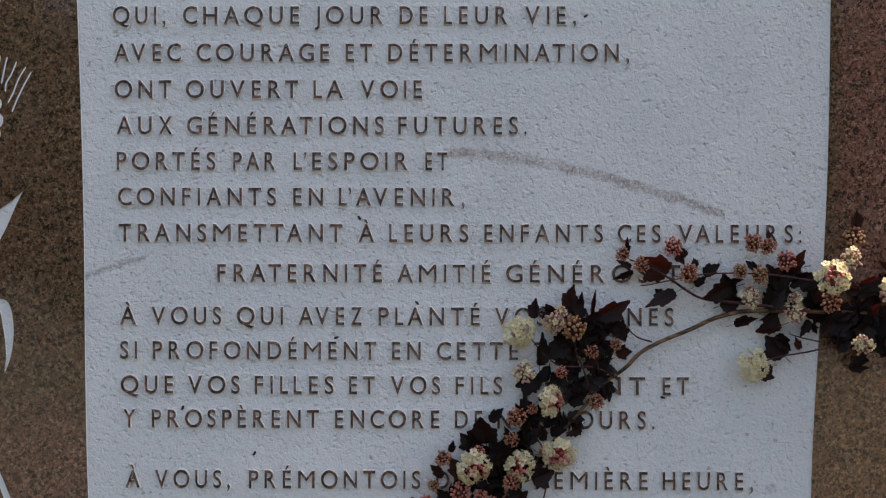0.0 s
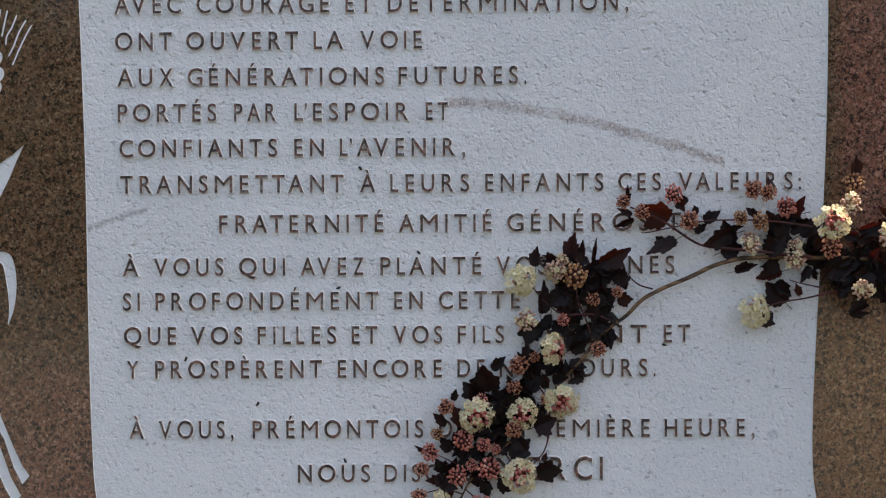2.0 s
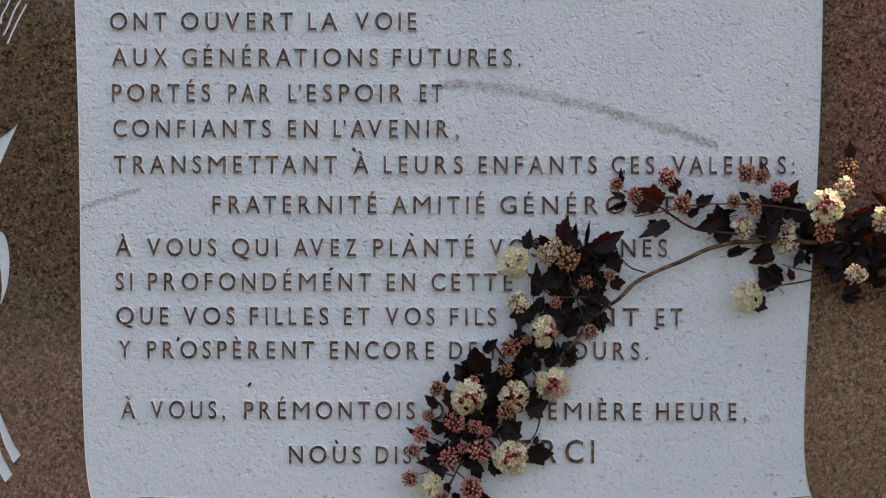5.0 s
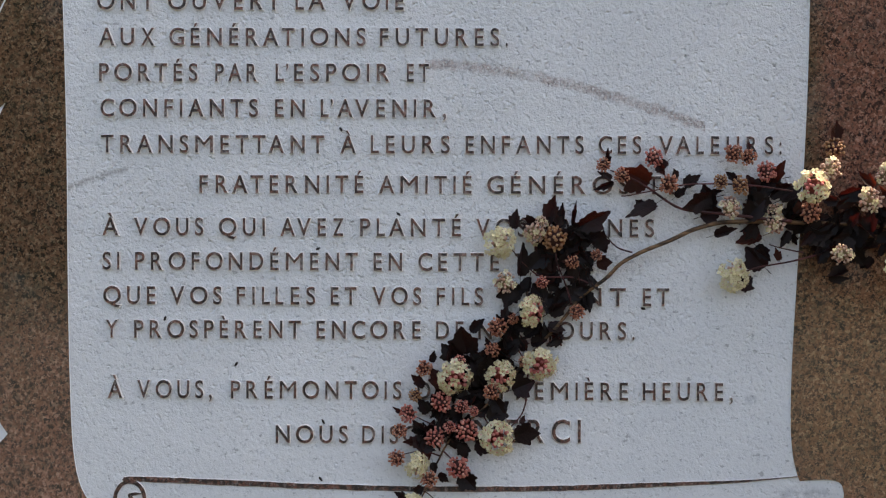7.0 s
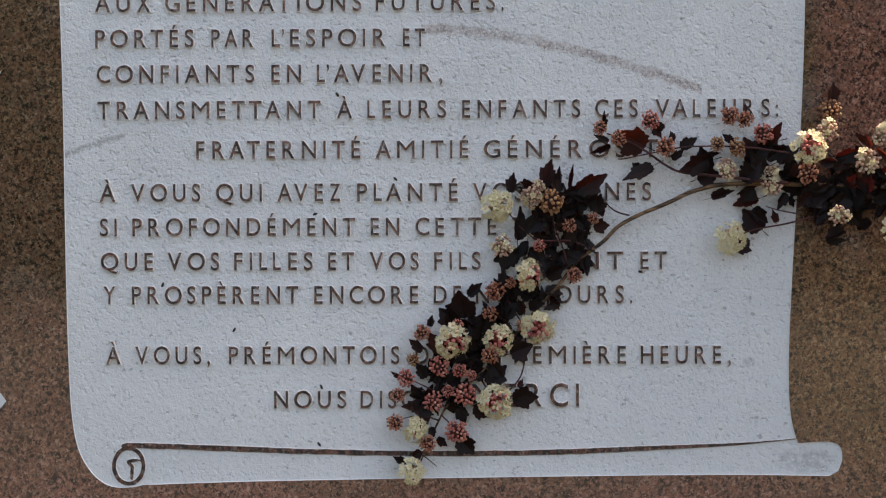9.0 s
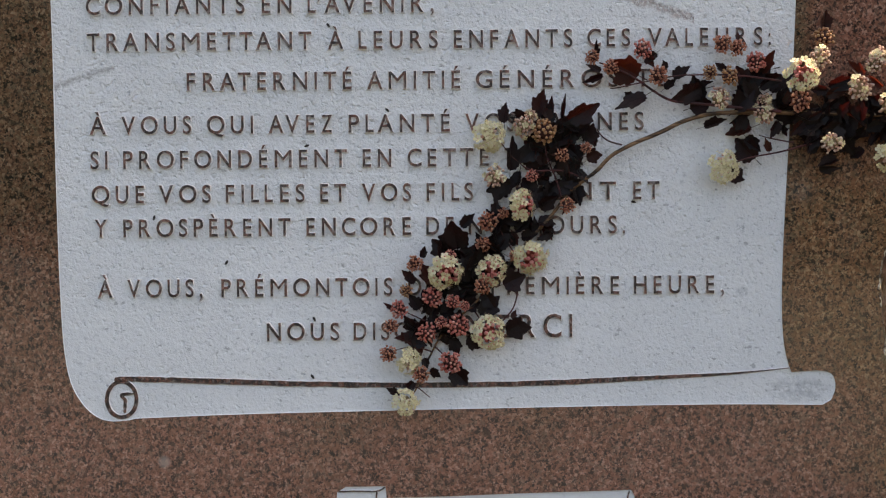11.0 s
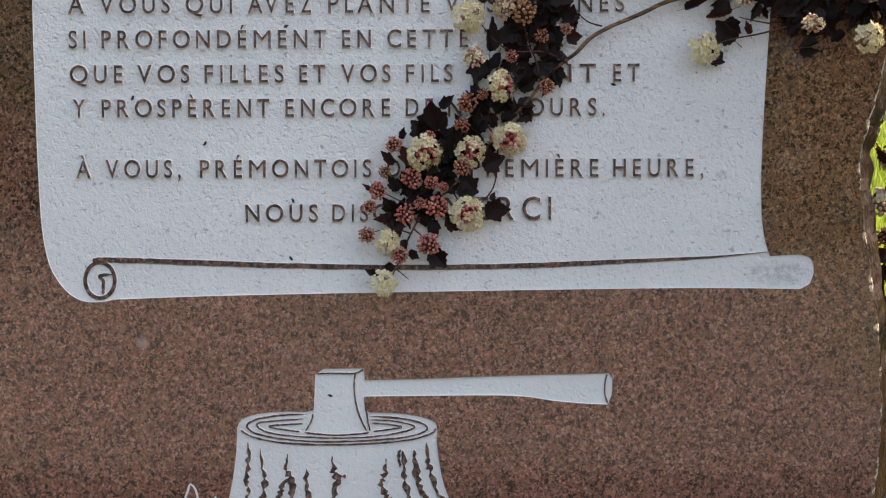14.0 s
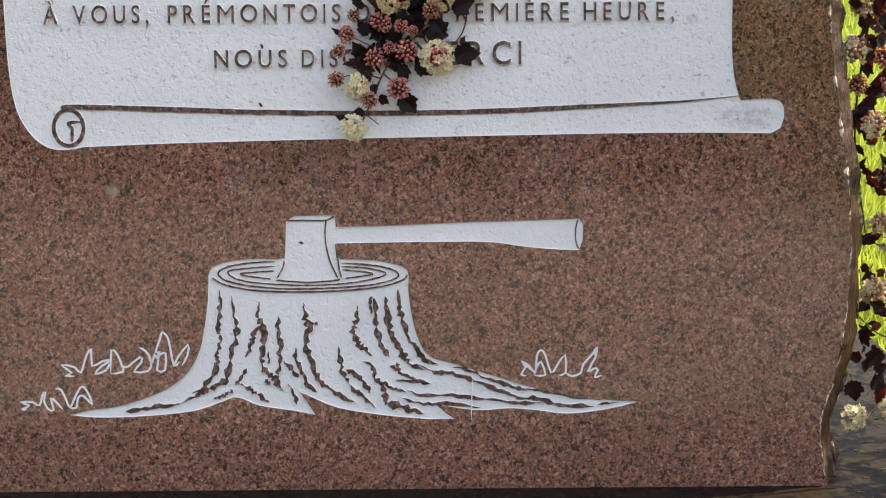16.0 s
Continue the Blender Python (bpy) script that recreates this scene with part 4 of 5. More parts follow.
# ---- the ninebark shrub ----
def leaf_mesh(k):
    """A three-lobed, toothed leaf, one unit long from its stalk at the origin along +z, cupped towards -y."""
    rnd = random.Random(100 + k)
    tri, side, cup, bend = 0.50 + 0.2 * rnd.random(), rnd.uniform(0.26, 0.46), rnd.uniform(0.10, 0.55), rnd.uniform(-0.2, 0.4)
    rim = []
    for i in range(45):
        a = -math.pi * 0.88 + 2 * math.pi * 0.88 * i / 44
        near = abs(a)
        lobe = 0.34 + 0.34 * math.exp(-(near / 0.50) ** 1.8) + side * 0.50 * math.exp(-(abs(near - 1.12) / 0.38) ** 1.8) + 0.08 * math.exp(-((near - 2.05) / 0.45) ** 2)
        lobe *= 1 + (-0.005, 0.055, 0.02, -0.065)[(i + 3) % 4] + rnd.uniform(-0.03, 0.03)
        rim.append((math.sin(a) * lobe * tri * 1.35, 0.36 + math.cos(a) * lobe * 0.98))
    top = max(z for _, z in rim)
    rim = [(x / top, z / top) for x, z in rim]
    verts, faces = [(0, 0, 0.02)], []
    mid = [(x * 0.52, 0.30 + (z - 0.30) * 0.52) for x, z in rim]

    def lift(x, z):
        return (x, -cup * abs(x) * 1.2 + 0.02 * math.sin(9 * x + 5 * z + k) - bend * z * z * 0.5, z)
    verts.append(lift(0, 0.30))
    verts += [lift(*p) for p in mid] + [lift(*p) for p in rim]
    m = len(rim)
    for i in range(m - 1):
        faces += [(1, 2 + i + 1, 2 + i), (2 + i, 2 + i + 1, 2 + m + i + 1, 2 + m + i)]
    faces += [(0, 1, 2), (0, 2, 2 + m), (0, 2 + m - 1, 1), (0, 2 + 2 * m - 1, 2 + m - 1)]
    # stalk
    sv, sf = tube([(0, 0.004, -0.28), (0, -0.004, -0.10), (0, 0, 0.05)], [0.018, 0.014, 0.012], 4)
    o = len(verts)
    verts += sv
    faces += [tuple(i + o for i in f) for f in sf]
    me = bpy.data.meshes.new("leaf")
    me.from_pydata(verts, [], faces)
    me.materials.append(LEAF)
    me.update()
    return me


LEAVES = [leaf_mesh(k) for k in range(9)]


def ball(c, r, stretch, axis, verts, faces, rings=4, seg=6):
    """A small rounded bud with its long axis along axis."""
    axis = Vector(axis).normalized()
    u = axis.orthogonal().normalized()
    v, o, c = axis.cross(u), len(verts), Vector(c)
    verts.append(tuple(c - axis * r * stretch))
    for i in range(1, rings):
        t = math.pi * i / rings
        for k in range(seg):
            a = 2 * math.pi * k / seg + 0.3 * i
            verts.append(tuple(c - axis * (math.cos(t) * r * stretch) + (u * math.cos(a) + v * math.sin(a)) * (math.sin(t) * r)))
    verts.append(tuple(c + axis * r * stretch))
    top = len(verts) - 1
    for k in range(seg):
        j = (k + 1) % seg
        faces.append((o, o + 1 + j, o + 1 + k))
        for i in range(rings - 2):
            a = o + 1 + i * seg
            faces.append((a + k, a + j, a + seg + j, a + seg + k))
        a = o + 1 + (rings - 2) * seg
        faces.append((a + k, a + j, top))


def dome(n, rnd, spread=1.0):
    """Even directions over a dome that faces -y."""
    for i in range(n):
        t = math.acos(1 - (i + 0.5) / n * spread)
        a = i * 2.39996 + rnd.uniform(-0.25, 0.25)
        yield Vector((math.sin(t) * math.cos(a), -math.cos(t), math.sin(t) * math.sin(a)))


def cluster_mesh(kind, k):
    """A flower head of unit radius: buds, or open five-petalled flowers round a core of buds."""
    rnd = random.Random(300 + k)
    verts, faces, slots = [], [], []
    skin = {"pink": PINK, "orange": ORANGE, "amber": AMBER, "pale": PALE, "open": ROSE, "cream": PALE}[kind]
    mats = [skin, PETAL, HEART, TWIG, {"open": CORE_RED, "cream": PULP, "pale": PULP}.get(kind, HUSK)]
    squash = Vector((1, 0.62, 1))

    def close(slot):
        slots.extend([slot] * (len(faces) - len(slots)))
    ball((0, 0.12, 0), 0.52 if kind in ("open", "cream") else 0.68, 0.62, (0, -1, 0), verts, faces, 6, 10)
    close(4)
    n = {"pink": 44, "orange": 46, "amber": 42, "pale": 44, "open": 52, "cream": 36}[kind]
    for i, d in enumerate(dome(n, rnd, 1.15)):
        reach = rnd.uniform(0.80, 1.06)
        p = Vector((d.x * squash.x, d.y * squash.y, d.z * squash.z)) * reach
        p.x += rnd.uniform(-0.05, 0.05)
        p.z += rnd.uniform(-0.05, 0.05)
        opened = kind == "open" and rnd.random() < (0.93 if i > 0.28 * n else 0.12) or kind == "cream" and rnd.random() < 0.82 or kind == "pale" and rnd.random() < 0.14
        if not opened:
            small = 1.12 if kind == "open" else 1.06
            ball(p * 0.93, rnd.uniform(0.104, 0.150) * small, 1.12, d, verts, faces)
            close(0)
        else:
            q = (d + Vector((rnd.uniform(-0.5, 0.5), -0.50, rnd.uniform(-0.5, 0.5)))).normalized()
            p = p * rnd.uniform(0.94, 1.14)
            u = q.orthogonal().normalized()
            v, r, t0 = q.cross(u), rnd.uniform(0.27, 0.35) if kind == "cream" else rnd.uniform(0.25, 0.32), rnd.uniform(0, 6.28)
            for s in range(5):
                a = t0 + s * 2 * math.pi / 5
                e, f = u * math.cos(a) + v * math.sin(a), u * -math.sin(a) + v * math.cos(a)
                o = len(verts)
                lift = q * rnd.uniform(0.03, 0.10)
                for w, l, h in ((0.0, 0.10, -0.02), (-0.40, 0.55, 0.02), (0.40, 0.55, 0.02), (-0.34, 0.95, 0.0), (0.34, 0.95, 0.0), (0.0, 1.08, 0.0)):
                    verts.append(tuple(p + e * (l * r) + f * (w * r) + q * (h * r) + lift * l))
                faces += [(o, o + 1, o + 2), (o + 1, o + 3, o + 4, o + 2), (o + 3, o + 5, o + 4)]
            close(1)
            ball(p + q * 0.01, 0.065, 0.8, q, verts, faces, 3, 5)
            close(0)
            # stamens stand out beyond the petals
            for s in range(7):
                a = rnd.uniform(0, 6.28)
                tip = p + (u * math.cos(a) + v * math.sin(a)) * rnd.uniform(0.10, 0.24) + q * rnd.uniform(0.12, 0.24)
                ball(tip, 0.026, 1.0, q, verts, faces, 2, 4)
            close(2)
        if i % 3 == 0 and d.y > -0.35:
            tv, tf = tube([(0, 0.5, 0), tuple(p * 0.9)], [0.025, 0.02], 3)
            o = len(verts)
            verts += tv
            faces += [tuple(x + o for x in f) for f in tf]
            close(3)
    me = bpy.data.meshes.new("flower_head")
    me.from_pydata(verts, [], faces)
    for m in mats:
        me.materials.append(m)
    me.polygons.foreach_set("material_index", slots)
    me.polygons.foreach_set("use_smooth", [s != 1 for s in slots])
    me.update()
    return me


CLUSTERS = {kind: [cluster_mesh(kind, 10 * j + k) for k in range(3)] for j, kind in enumerate(("pink", "orange", "amber", "pale", "open", "cream"))}
shrub = new("ninebark_shrub")
shrub.matrix_world = FACE
tagged(shrub, "purple-leaved ninebark shrub, cream and pink flower heads, arching over stone", "shrub")
RND = random.Random(77)


def stem(name, radii, depth, *flat, mat=None, n=8, sides=8, parent=None):
    """A stem along the face: radii (mm) at its two ends, depth (mm before the face) at its two ends."""
    pts = smooth_line(mm(*flat), n)
    m = len(pts) - 1
    path = [(x + 0.0006 * noise.noise((x * 50, z * 50, 0)), -(depth[0] + (depth[1] - depth[0]) * i / m) / 1000, z + 0.0006 * noise.noise((x * 50, z * 50, 5))) for i, (x, z) in enumerate(pts)]
    rr = [(radii[0] + (radii[1] - radii[0]) * i / m) / 1000 * (1 + 0.12 * noise.noise((i * 0.7, radii[0], 2))) for i in range(m + 1)]
    v, f = tube(path, rr, sides)
    return mesh_object(name, v, f, mat or TWIG, parent or shrub, smooth=True)


def leaf(parent, x0, z0, x1, z1, wide=1.0, depth=8.0, turned=50):
    """A leaf from its foot to its tip on the face (mm)."""
    d, l = Vector((x1 - x0, z1 - z0)), 0.0
    l = d.length
    turn = math.degrees(math.atan2(d.x, d.y))
    m = (pose(x0 / 1000, -depth / 1000, z0 / 1000, 0, turn, 0) @ pose(0, 0, 0, RND.uniform(-22, 16), 0, RND.uniform(-turned, turned))
         @ Matrix.Diagonal((wide * l / 1000, l / 1000, l / 1000, 1)))
    return share("leaf", RND.choice(LEAVES), parent, m)


def cluster(parent, kind, x, z, r, depth=9.0):
    m = pose(x / 1000, -depth / 1000, z / 1000, RND.uniform(-22, 22), RND.uniform(0, 360), RND.uniform(-22, 22)) @ Matrix.Scale({"open": 0.88, "cream": 0.87}.get(kind, 1.0) * r / 1000, 4)
    return share("flower_head", RND.choice(CLUSTERS[kind]), parent, m, {"open": "open cream flowers round pink buds", "cream": "open cream flower head",
                 "pink": "tight pink buds", "orange": "orange-brown buds", "amber": "amber buds", "pale": "pale pink opening buds"}[kind])


main = stem("arching_branch", (2.6, 0.7), (9, 3), 493, 604, 421, 619, 341, 623, 287, 624, 249, 620, 211, 604, 173, 587, 151, 567, 130, 551, 105, 521, 75, 488, 54, 461, 32, 439, 5, 414, -12, 384, -20, 364, -31, 345, mat=STEM, n=10)
up = stem("side_twig", (1.7, 0.7), (12, 9), 330, 624, 292, 628, 254, 632, 222, 637, 194, 655, 173, 667, 156, 673, parent=main)
up2 = stem("side_twig", (0.9, 0.5), (14, 9), 330, 653, 298, 658, 254, 660, 222, 658, 178, 649, 167, 648, parent=main)
low = stem("side_twig", (1.0, 0.5), (16, 9), 358, 593, 331, 586, 303, 581, 287, 576, 276, 572, parent=main)
low2 = stem("side_twig", (0.8, 0.4), (16, 9), 341, 594, 322, 598, 309, 602, parent=main)
t3 = stem("side_twig", (0.9, 0.5), (9, 8), 178, 594, 165, 598, 158, 603, 154, 609, parent=main)
t4 = stem("side_twig", (0.9, 0.5), (9, 8), 140, 562, 119, 570, 91, 570, 75, 581, 61, 597, parent=main)
t5 = stem("side_twig", (0.9, 0.5), (9, 8), 119, 543, 113, 565, 105, 586, 105, 608, parent=main)
t6 = stem("side_twig", (0.8, 0.45), (4, 6), 75, 488, 62, 510, 59, 532, 56, 559, parent=main)
t7 = stem("side_twig", (0.8, 0.45), (4, 6), 54, 461, 32, 477, 15, 488, parent=main)
t8 = stem("side_twig", (1.0, 0.6), (8, 8), 78, 488, 77, 461, 73, 439, 62, 425, parent=main)
t9 = stem("side_twig", (0.8, 0.45), (4, 6), 5, 414, -17, 427, -34, 435, parent=main)
t10 = stem("side_twig", (0.8, 0.45), (4, 6), -6, 395, -25, 400, -42, 397, parent=main)
t11 = stem("side_twig", (0.8, 0.45), (4, 6), -28, 351, -23, 361, -9, 351, parent=main)
t12 = stem("side_twig", (0.8, 0.45), (4, 6), 32, 439, 43, 422, 48, 414, parent=main)
t13 = stem("side_twig", (0.8, 0.45), (4, 6), -4, 400, 5, 392, 13, 385, parent=main)
def heads(*rows):
    """Flower heads close before the face: kind, place and radius (mm)."""
    for kind, x, z, r in rows:
        cluster(main, kind, x, z, r * 0.96, 10.0 + RND.uniform(-1, 3))


heads(("cream", 50, 603, 16.5),
      ("pale", 83, 612, 11.0),
      ("amber", 103, 607, 13.2),
      ("pale", 90, 623, 6.6),
      ("orange", 120, 584, 7.7),
      ("orange", 143, 591, 6.1),
      ("pale", 55, 564, 11.0),
      ("pink", 91, 565, 6.6),
      ("open", 81, 537, 15.4),
      ("orange", 125, 536, 8.2),
      ("orange", 48, 521, 10.5),
      ("orange", 63, 529, 6.1))
heads(("open", 89, 485, 17.1),
      ("orange", 43, 499, 8.2),
      ("open", 7, 473, 17.6),
      ("open", 51, 475, 14.9),
      ("pink", 11, 488, 7.2),
      ("orange", -23, 481, 8.8),
      ("amber", -31, 455, 7.2),
      ("pink", -38, 437, 9.9),
      ("pink", -6, 448, 11.0),
      ("pink", 14, 444, 7.7),
      ("pink", 25, 440, 5.5),
      ("open", 48, 414, 17.1))
heads(("pink", -12, 414, 10.5),
      ("pink", 18, 421, 12.1),
      ("pink", 2, 424, 6.6),
      ("orange", -46, 421, 7.7),
      ("orange", -49, 394, 8.8),
      ("cream", -29, 387, 13.2),
      ("orange", -17, 374, 8.8),
      ("pink", 11, 385, 12.1),
      ("cream", -32, 348, 13.8),
      ("orange", 43, 460, 9.9),
      ("orange", 73, 488, 5.5),
      ("orange", 150, 678, 7.7))
heads(("orange", 167, 668, 8.2),
      ("pink", 198, 685, 10.5),
      ("orange", 212, 660, 10.5),
      ("amber", 262, 662, 8.2),
      ("orange", 274, 689, 9.9),
      ("orange", 289, 686, 8.8),
      ("amber", 280, 658, 10.5),
      ("pale", 271, 638, 11.6),
      ("pink", 306, 672, 10.5),
      ("pale", 314, 635, 7.2),
      ("pale", 314, 622, 11.0),
      ("cream", 275, 572, 16.0))
for kind, x, z, r, depth in (
    ("open", 344, 657, 15.4, 36),
    ("amber", 371, 695, 10.5, 9),
    ("pale", 364, 674, 10.5, 22),
    ("orange", 346, 633, 10.5, 22),
    ("pale", 374, 593, 9.9, 26),
    ("pale", 399, 644, 12.1, 30),
    ("pale", 415, 668, 9.9, 28),
    ("pale", 429, 627, 13.2, 30),
    ("cream", 428, 580, 14.3, 26),
    ("pale", 421, 673, 11.0, 28),
    ("orange", 452, 647, 12.1, 30),
):
    cluster(main, kind, x, z, r, depth)
def leaves(*rows):
    """Leaves close before the face: foot, tip (mm) and width."""
    for x0, z0, x1, z1, wide in rows:
        leaf(main, x0, z0, x1, z1, 1.12 * wide, RND.uniform(4, 9), 28)


leaves((195, 660, 167, 676, 1), (201, 681, 209, 668, 0.9), (212, 682, 200, 672, 0.8), (151, 673, 152, 695, 0.35), (159, 665, 144, 673, 0.6),
       (161, 662, 139, 654, 0.34), (221, 666, 216, 675, 0.9), (228, 657, 244, 668, 0.9), (219, 647, 231, 657, 0.8), (257, 647, 218, 641, 0.6),
       (255, 635, 245, 660, 0.8), (243, 628, 265, 635, 1), (248, 651, 266, 654, 0.5), (202, 642, 171, 623, 0.6), (189, 639, 181, 645, 1),
       (278, 663, 268, 672, 0.8))
leaves((298, 650, 288, 669, 1), (292, 647, 314, 657, 1), (303, 630, 284, 642, 1), (295, 654, 296, 625, 1), (286, 626, 305, 645, 1),
       (310, 647, 326, 657, 0.8), (311, 662, 324, 685, 0.7), (290, 693, 290, 702, 0.6), (328, 628, 339, 650, 0.8), (328, 624, 343, 635, 0.8),
       (299, 620, 285, 607, 0.9), (329, 616, 320, 598, 0.8), (331, 612, 339, 601, 0.7), (307, 579, 287, 599, 0.9), (297, 601, 311, 585, 0.8),
       (321, 586, 315, 600, 0.7), (280, 559, 297, 571, 0.9), (256, 610, 280, 614, 0.5))
leaves((65, 615, 66, 636, 0.6), (96, 620, 103, 649, 0.6), (90, 619, 66, 626, 0.7), (109, 618, 103, 632, 1), (114, 618, 97, 628, 0.9),
       (120, 618, 124, 644, 0.22), (125, 618, 156, 635, 0.6), (123, 596, 136, 620, 1), (118, 603, 133, 614, 1), (145, 596, 152, 615, 1),
       (107, 597, 79, 588, 1), (105, 589, 131, 597, 1), (143, 583, 159, 585, 1.1), (70, 569, 69, 604, 0.5), (118, 568, 140, 565, 1),
       (99, 563, 106, 576, 0.9))
leaves((63, 560, 55, 539, 1.2), (73, 557, 47, 550, 1), (93, 547, 81, 564, 1), (105, 541, 119, 562, 1), (113, 557, 128, 547, 1),
       (97, 534, 115, 548, 1), (57, 508, 62, 536, 0.4), (71, 510, 50, 508, 1), (62, 526, 68, 511, 1), (19, 494, 15, 525, 1.1),
       (9, 491, -8, 503, 1), (4, 486, 1, 508, 0.9), (-16, 486, -13, 498, 0.7), (32, 473, 38, 499, 1), (35, 476, 22, 496, 1),
       (32, 463, 23, 482, 1), (-3, 459, -15, 482, 1), (-22, 462, -39, 473, 0.6))
leaves((-42, 437, -53, 445, 0.6), (62, 460, 85, 469, 1), (40, 429, 59, 450, 1), (43, 454, 57, 435, 0.9), (64, 417, 90, 419, 1),
       (70, 427, 76, 435, 1), (27, 411, 44, 398, 0.9), (13, 409, 19, 391, 1), (12, 379, 28, 362, 1), (-25, 405, -11, 400, 1),
       (-31, 416, -25, 398, 1), (-9, 378, 3, 372, 0.9), (-25, 367, -33, 357, 1.1), (-38, 353, -51, 361, 0.7), (-14, 390, -11, 379, 0.8))
CORE = smooth_line(mm(124, 608, 105, 565, 86, 521, 53, 488, 28, 460, 2, 432, -8, 415), 12)
for _ in range(138):
    x, z = RND.choice(CORE)
    x, z = x * 1000 + RND.gauss(0, 14), z * 1000 + RND.gauss(0, 12)
    a, l = RND.uniform(0, 6.28), RND.uniform(14, 24)
    leaf(main, x, z, x + l * math.sin(a), z + l * math.cos(a), RND.uniform(0.7, 1.1), RND.uniform(2.5, 6))
for _ in range(28):
    x, z = RND.uniform(98, 146), RND.uniform(545, 612)
    a, l = RND.uniform(0, 6.28), RND.uniform(14, 23)
    leaf(main, x, z, x + l * math.sin(a), z + l * math.cos(a), RND.uniform(0.8, 1.1), RND.uniform(2.5, 7))
for _ in range(62):
    x, z = RND.uniform(346, 464), RND.uniform(596, 655)
    a, l = RND.uniform(0, 6.28), RND.uniform(13, 25)
    leaf(main, x, z, x + l * math.sin(a), z + l * math.cos(a), RND.uniform(0.6, 1.0), RND.uniform(4, 15))
SPRAY = smooth_line(mm(276, 642, 319, 636, 363, 631, 417, 626, 493, 615), 12)
for _ in range(36):
    k = RND.random()
    x, z = SPRAY[int(k * (len(SPRAY) - 1))]
    x, z = x * 1000 + RND.gauss(0, 12), z * 1000 + RND.gauss(0, 15)
    a, l = RND.uniform(0, 6.28), RND.uniform(17, 32)
    leaf(main, x, z, x + l * math.sin(a), z + l * math.cos(a), RND.uniform(0.6, 1.0), RND.uniform(3, 8 + 7 * k))

# the side of the shrub that stands beside the stone
stem("side_twig", (1.6, 0.7), (-45, -70), 515, 657, 494, 558, 487, 474, 479, 406, 475, 344, 482, 286, 492, 229, parent=main)
stem("side_twig", (0.9, 0.5), (-55, -45), 525, 440, 502, 432, 485, 434, 469, 426, parent=main)
stem("side_twig", (1.0, 0.5), (-60, -45), 544, 355, 515, 366, 498, 358, 487, 350, parent=main)
stem("side_twig", (1.0, 0.5), (-60, -50), 547, 222, 518, 231, 492, 236, 477, 230, parent=main)
stem("side_twig", (1.0, 0.5), (-70, -50), 553, 199, 525, 176, 501, 188, 490, 182, parent=main)
stem("side_twig", (1.1, 0.5), (-80, -50), 560, 153, 526, 129, 499, 136, 479, 153, parent=main)
stem("side_twig", (1.1, 0.5), (-70, -25), 561, 106, 527, 83, 504, 65, 486, 53, 476, 48, parent=main)
stem("side_twig", (0.9, 0.5), (-45, -30), 494, 558, 483, 524, 472, 508, parent=main)
stem("side_twig", (1, 0.5), (-60, -40), 529, 507, 501, 485, 479, 463, 470, 457, parent=main)
stem("side_twig", (1.2, 0.5), (-40, 5), 545, 585, 505, 602, 482, 619, 459, 613, parent=main)
for kind, x, z, r, depth in (
    ("pale", 468, 424, 15.1, -42),
    ("orange", 471, 389, 11.2, -45),
    ("pale", 486, 350, 14.0, -42),
    ("pink", 499, 417, 12.3, -48),
    ("orange", 506, 383, 11.2, -50),
    ("pale", 498, 249, 12.3, -50),
    ("pale", 494, 181, 15.1, -48),
    ("cream", 466, 55, 13.4, -22),
    ("pale", 473, 465, 10.1, -42),
    ("orange", 496, 463, 12.3, -50),
    ("pale", 526, 303, 12.3, -60),
    ("cream", 515, 61, 15.7, -40),
    ("orange", 520, 152, 11.2, -60),
    ("pale", 479, 505, 12.3, -35),
    ("orange", 507, 540, 12.3, -45),
    ("pale", 496, 583, 13.4, -40),
    ("pale", 451, 602, 11.2, -2),
    ("orange", 479, 633, 11.2, -20),
    ("pink", 518, 496, 11.2, -50),
    ("pale", 470, 548, 11.2, -30),
):
    cluster(main, kind, x, z, r, depth)
def side_leaves(*rows):
    """Leaves beside and behind the stone's edge."""
    for x0, z0, x1, z1, wide in rows:
        leaf(main, x0, z0, x1, z1, wide, RND.uniform(-70, -35))


side_leaves((492, 286, 481, 301, 1), (480, 230, 506, 237, 0.6), (492, 200, 478, 177, 1), (502, 162, 484, 171, 1), (482, 136, 502, 130, 0.8),
            (503, 118, 481, 99, 0.9), (471, 88, 476, 66, 1.1), (471, 77, 457, 77, 1), (503, 83, 515, 59, 1.1), (492, 77, 508, 94, 1),
            (495, 381, 475, 364, 1.1), (489, 389, 497, 406, 1), (475, 361, 471, 344, 1))
side_leaves((481, 352, 487, 332, 1), (476, 451, 468, 435, 1), (488, 449, 502, 457, 1), (494, 434, 505, 440, 1), (468, 463, 468, 485, 1),
            (485, 420, 474, 412, 1), (494, 286, 505, 275, 1), (499, 329, 487, 338, 1), (479, 485, 495, 496, 1), (477, 409, 489, 400, 0.9),
            (481, 165, 488, 147, 0.7), (512, 217, 501, 229, 1))
for _ in range(46):
    x, z = RND.uniform(484, 549), RND.uniform(95, 223)
    a, l = RND.uniform(0, 6.28), RND.uniform(9, 18)
    leaf(main, x, z, x + l * math.sin(a), z + l * math.cos(a), RND.uniform(0.6, 1.0), RND.uniform(-80, -40))
for _ in range(24):
    x, z = RND.uniform(352, 464), RND.uniform(571, 626)
    a, l = RND.uniform(0, 6.28), RND.uniform(13, 25)
    leaf(main, x, z, x + l * math.sin(a), z + l * math.cos(a), RND.uniform(0.6, 1.0), RND.uniform(3, 10))

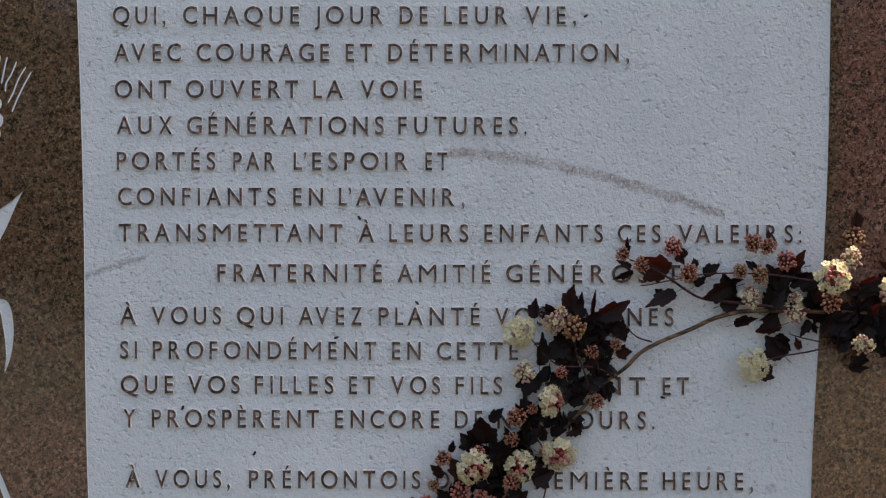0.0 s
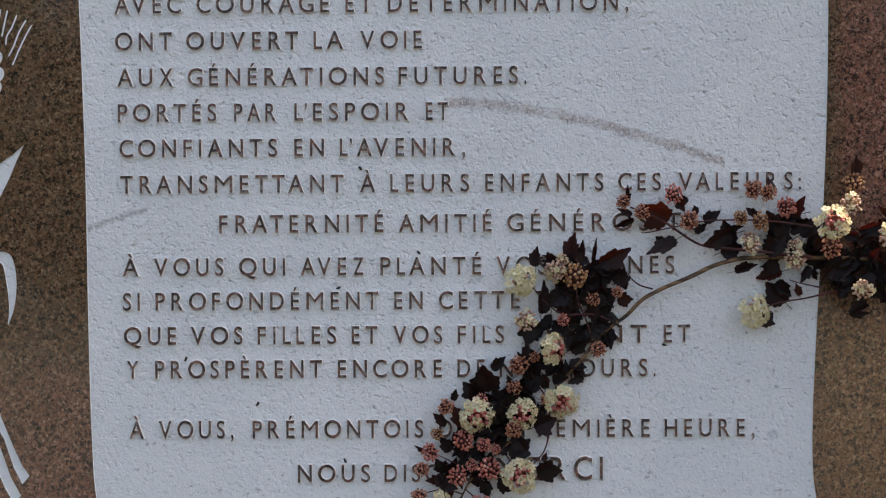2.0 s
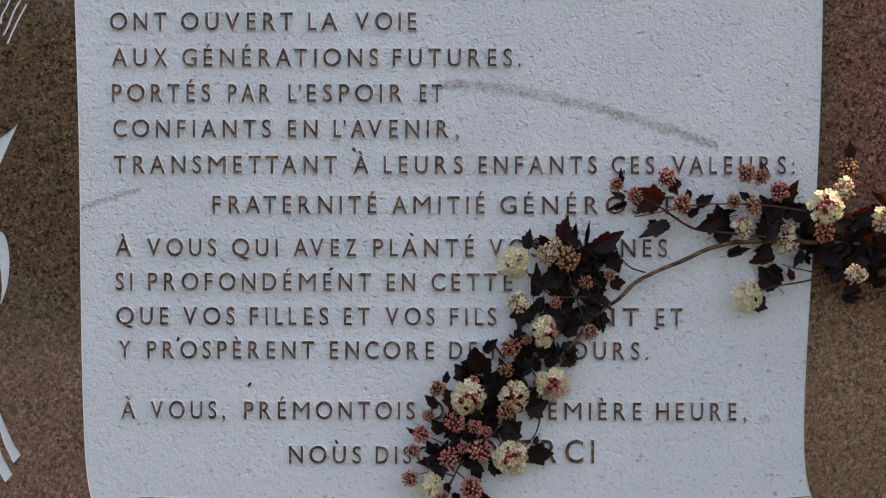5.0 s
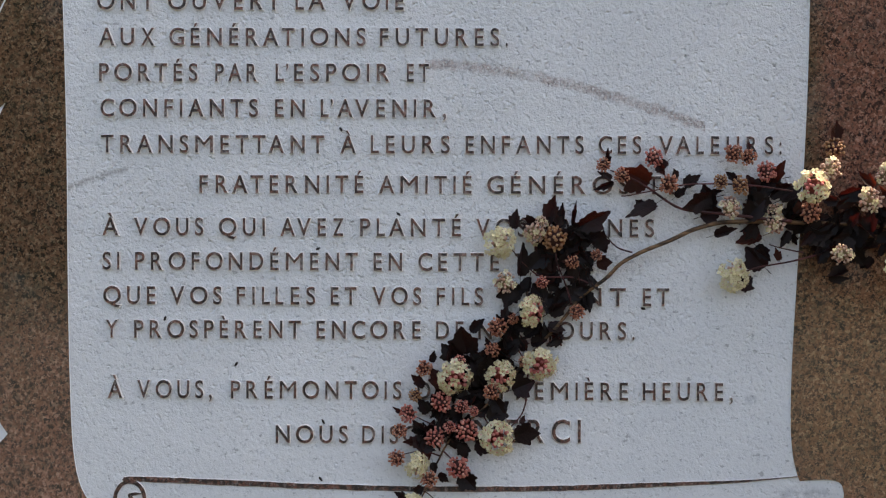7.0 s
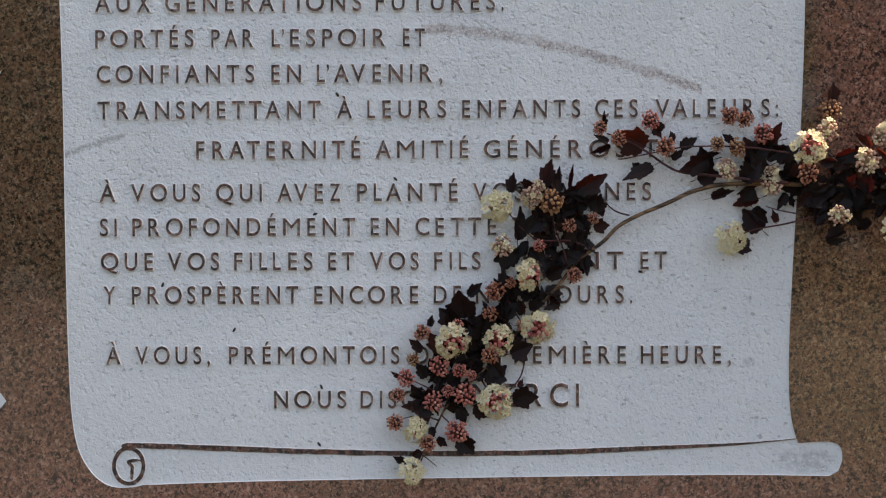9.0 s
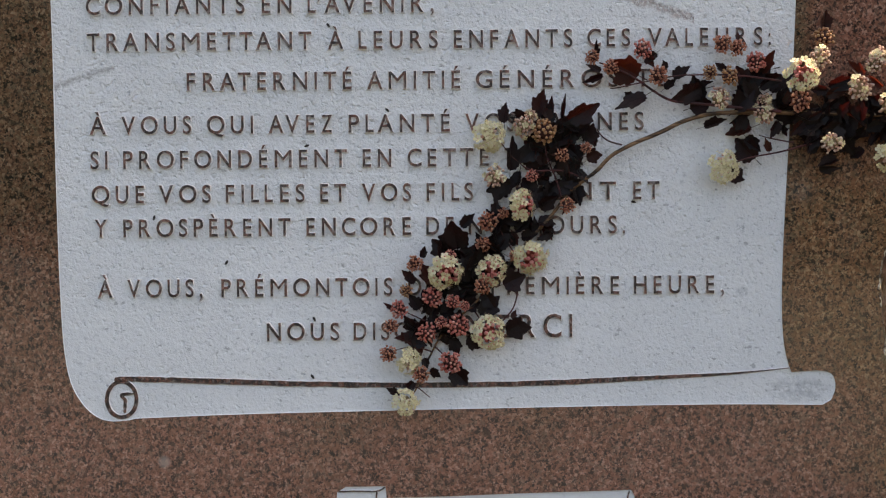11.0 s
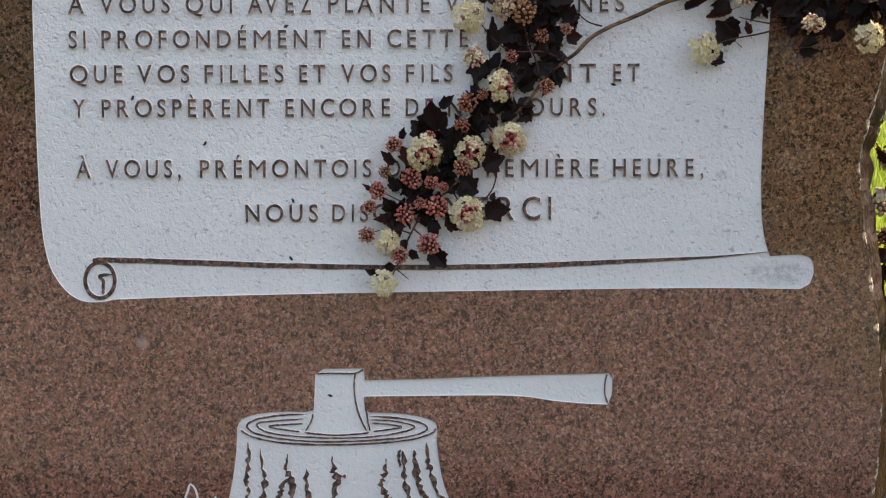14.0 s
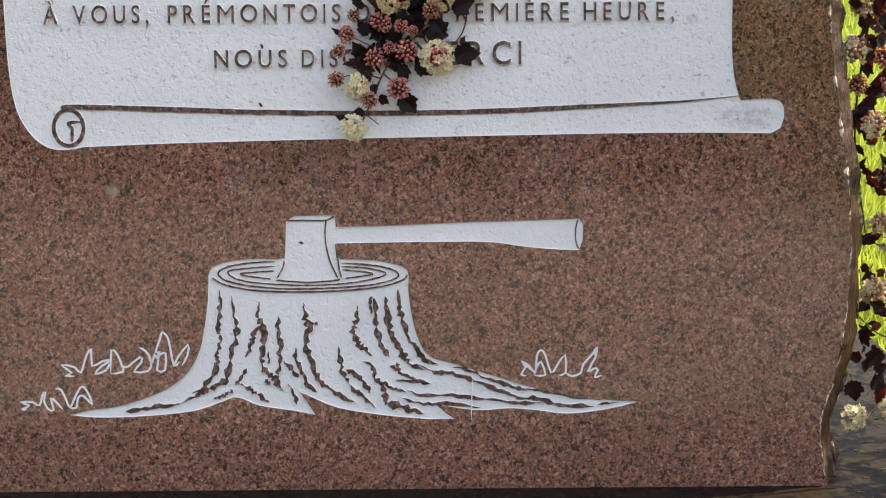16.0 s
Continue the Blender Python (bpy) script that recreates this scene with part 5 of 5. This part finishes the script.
for _ in range(70):
    x, z = RND.uniform(470, 545), RND.uniform(290, 560)
    a, l = RND.uniform(0, 6.28), RND.uniform(11, 24)
    leaf(main, x, z, x + l * math.sin(a), z + l * math.cos(a), RND.uniform(0.6, 1.0), RND.uniform(-75, -35))

for _ in range(36):
    x, z = RND.uniform(464, 525), RND.uniform(430, 640)
    a, l = RND.uniform(0, 6.28), RND.uniform(12, 24)
    leaf(main, x, z, x + l * math.sin(a), z + l * math.cos(a), RND.uniform(0.6, 1.0), RND.uniform(-65, -25))

# upright stems of the shrub beside the stone, mostly unseen, added to shade it
for x0, y0, x1, y1, z1 in ((0.74, 0.06, 0.64, 0.02, 0.60), (0.72, 0.16, 0.60, 0.10, 0.50), (0.68, 0.24, 0.60, 0.18, 0.50), (0.90, 0.10, 0.86, 0.04, 0.90), (0.76, 0.30, 0.66, 0.28, 0.80),
                           (0.70, -0.02, 0.60, -0.05, 0.62), (0.80, 0.02, 0.72, -0.02, 0.85), (0.84, 0.20, 0.76, 0.20, 0.88), (0.92, 0.30, 0.84, 0.30, 0.82), (0.66, 0.12, 0.61, 0.12, 0.50),
                           (0.78, 0.12, 0.68, 0.10, 0.84), (0.70, 0.34, 0.64, 0.34, 0.58),
                           (0.82, -0.06, 0.60, -0.10, 1.12), (0.86, -0.10, 0.62, -0.18, 1.16), (0.80, -0.12, 0.58, -0.24, 1.08), (0.90, -0.04, 0.64, -0.14, 1.04),
                           (0.88, -0.16, 0.61, -0.30, 1.14), (0.84, -0.14, 0.66, -0.22, 1.00), (0.70, -0.10, 0.64, -0.06, 0.50), (0.74, -0.16, 0.62, -0.12, 0.42), (0.68, -0.20, 0.60, -0.18, 0.40), (0.78, -0.08, 0.70, -0.04, 0.58)):
    path = [(x0 + (x1 - x0) * t + 0.02 * math.sin(5 * t + x0 * 9), y0 + (y1 - y0) * t, -0.15 + (z1 + 0.15) * t) for t in (k / 14 for k in range(15))]
    v, f = tube(path, [0.0045 * (1 - 0.75 * k / 14) for k in range(15)], 7)
    cane = mesh_object("upright_cane", v, f, STEM, shrub, smooth=True)
    for _ in range(26):
        k = RND.randint(8 if z1 > 0.95 else 2, 14)
        p = Vector(path[k])
        a, l = RND.uniform(0, 6.28), RND.uniform(0.018, 0.034)
        q = p + Vector((RND.uniform(-0.06, 0.06), RND.uniform(-0.05, 0.05), RND.uniform(-0.03, 0.05)))
        v, f = tube([tuple(p), tuple((p + q) / 2 + Vector((0, 0, 0.006))), tuple(q)], [0.0011, 0.0008, 0.0005], 5)
        mesh_object("side_twig", v, f, TWIG, cane)
        for _ in range(3):
            share("leaf", RND.choice(LEAVES), cane, Matrix.Translation(q) @ pose(0, 0, 0, RND.uniform(-50, 50), RND.uniform(0, 360), RND.uniform(-60, 60)) @ Matrix.Scale(RND.uniform(0.018, 0.033), 4))
        if RND.random() < 0.34:
            kind = RND.choice(("pale", "orange", "pale", "cream", "pink"))
            share("flower_head", RND.choice(CLUSTERS[kind]), cane, Matrix.Translation(q) @ pose(0, 0, 0, RND.uniform(-30, 30), RND.uniform(0, 360), RND.uniform(-40, 40)) @ Matrix.Scale(RND.uniform(0.010, 0.015), 4))
leaf(main, 372, 702, 371, 722, 0.9, 6)
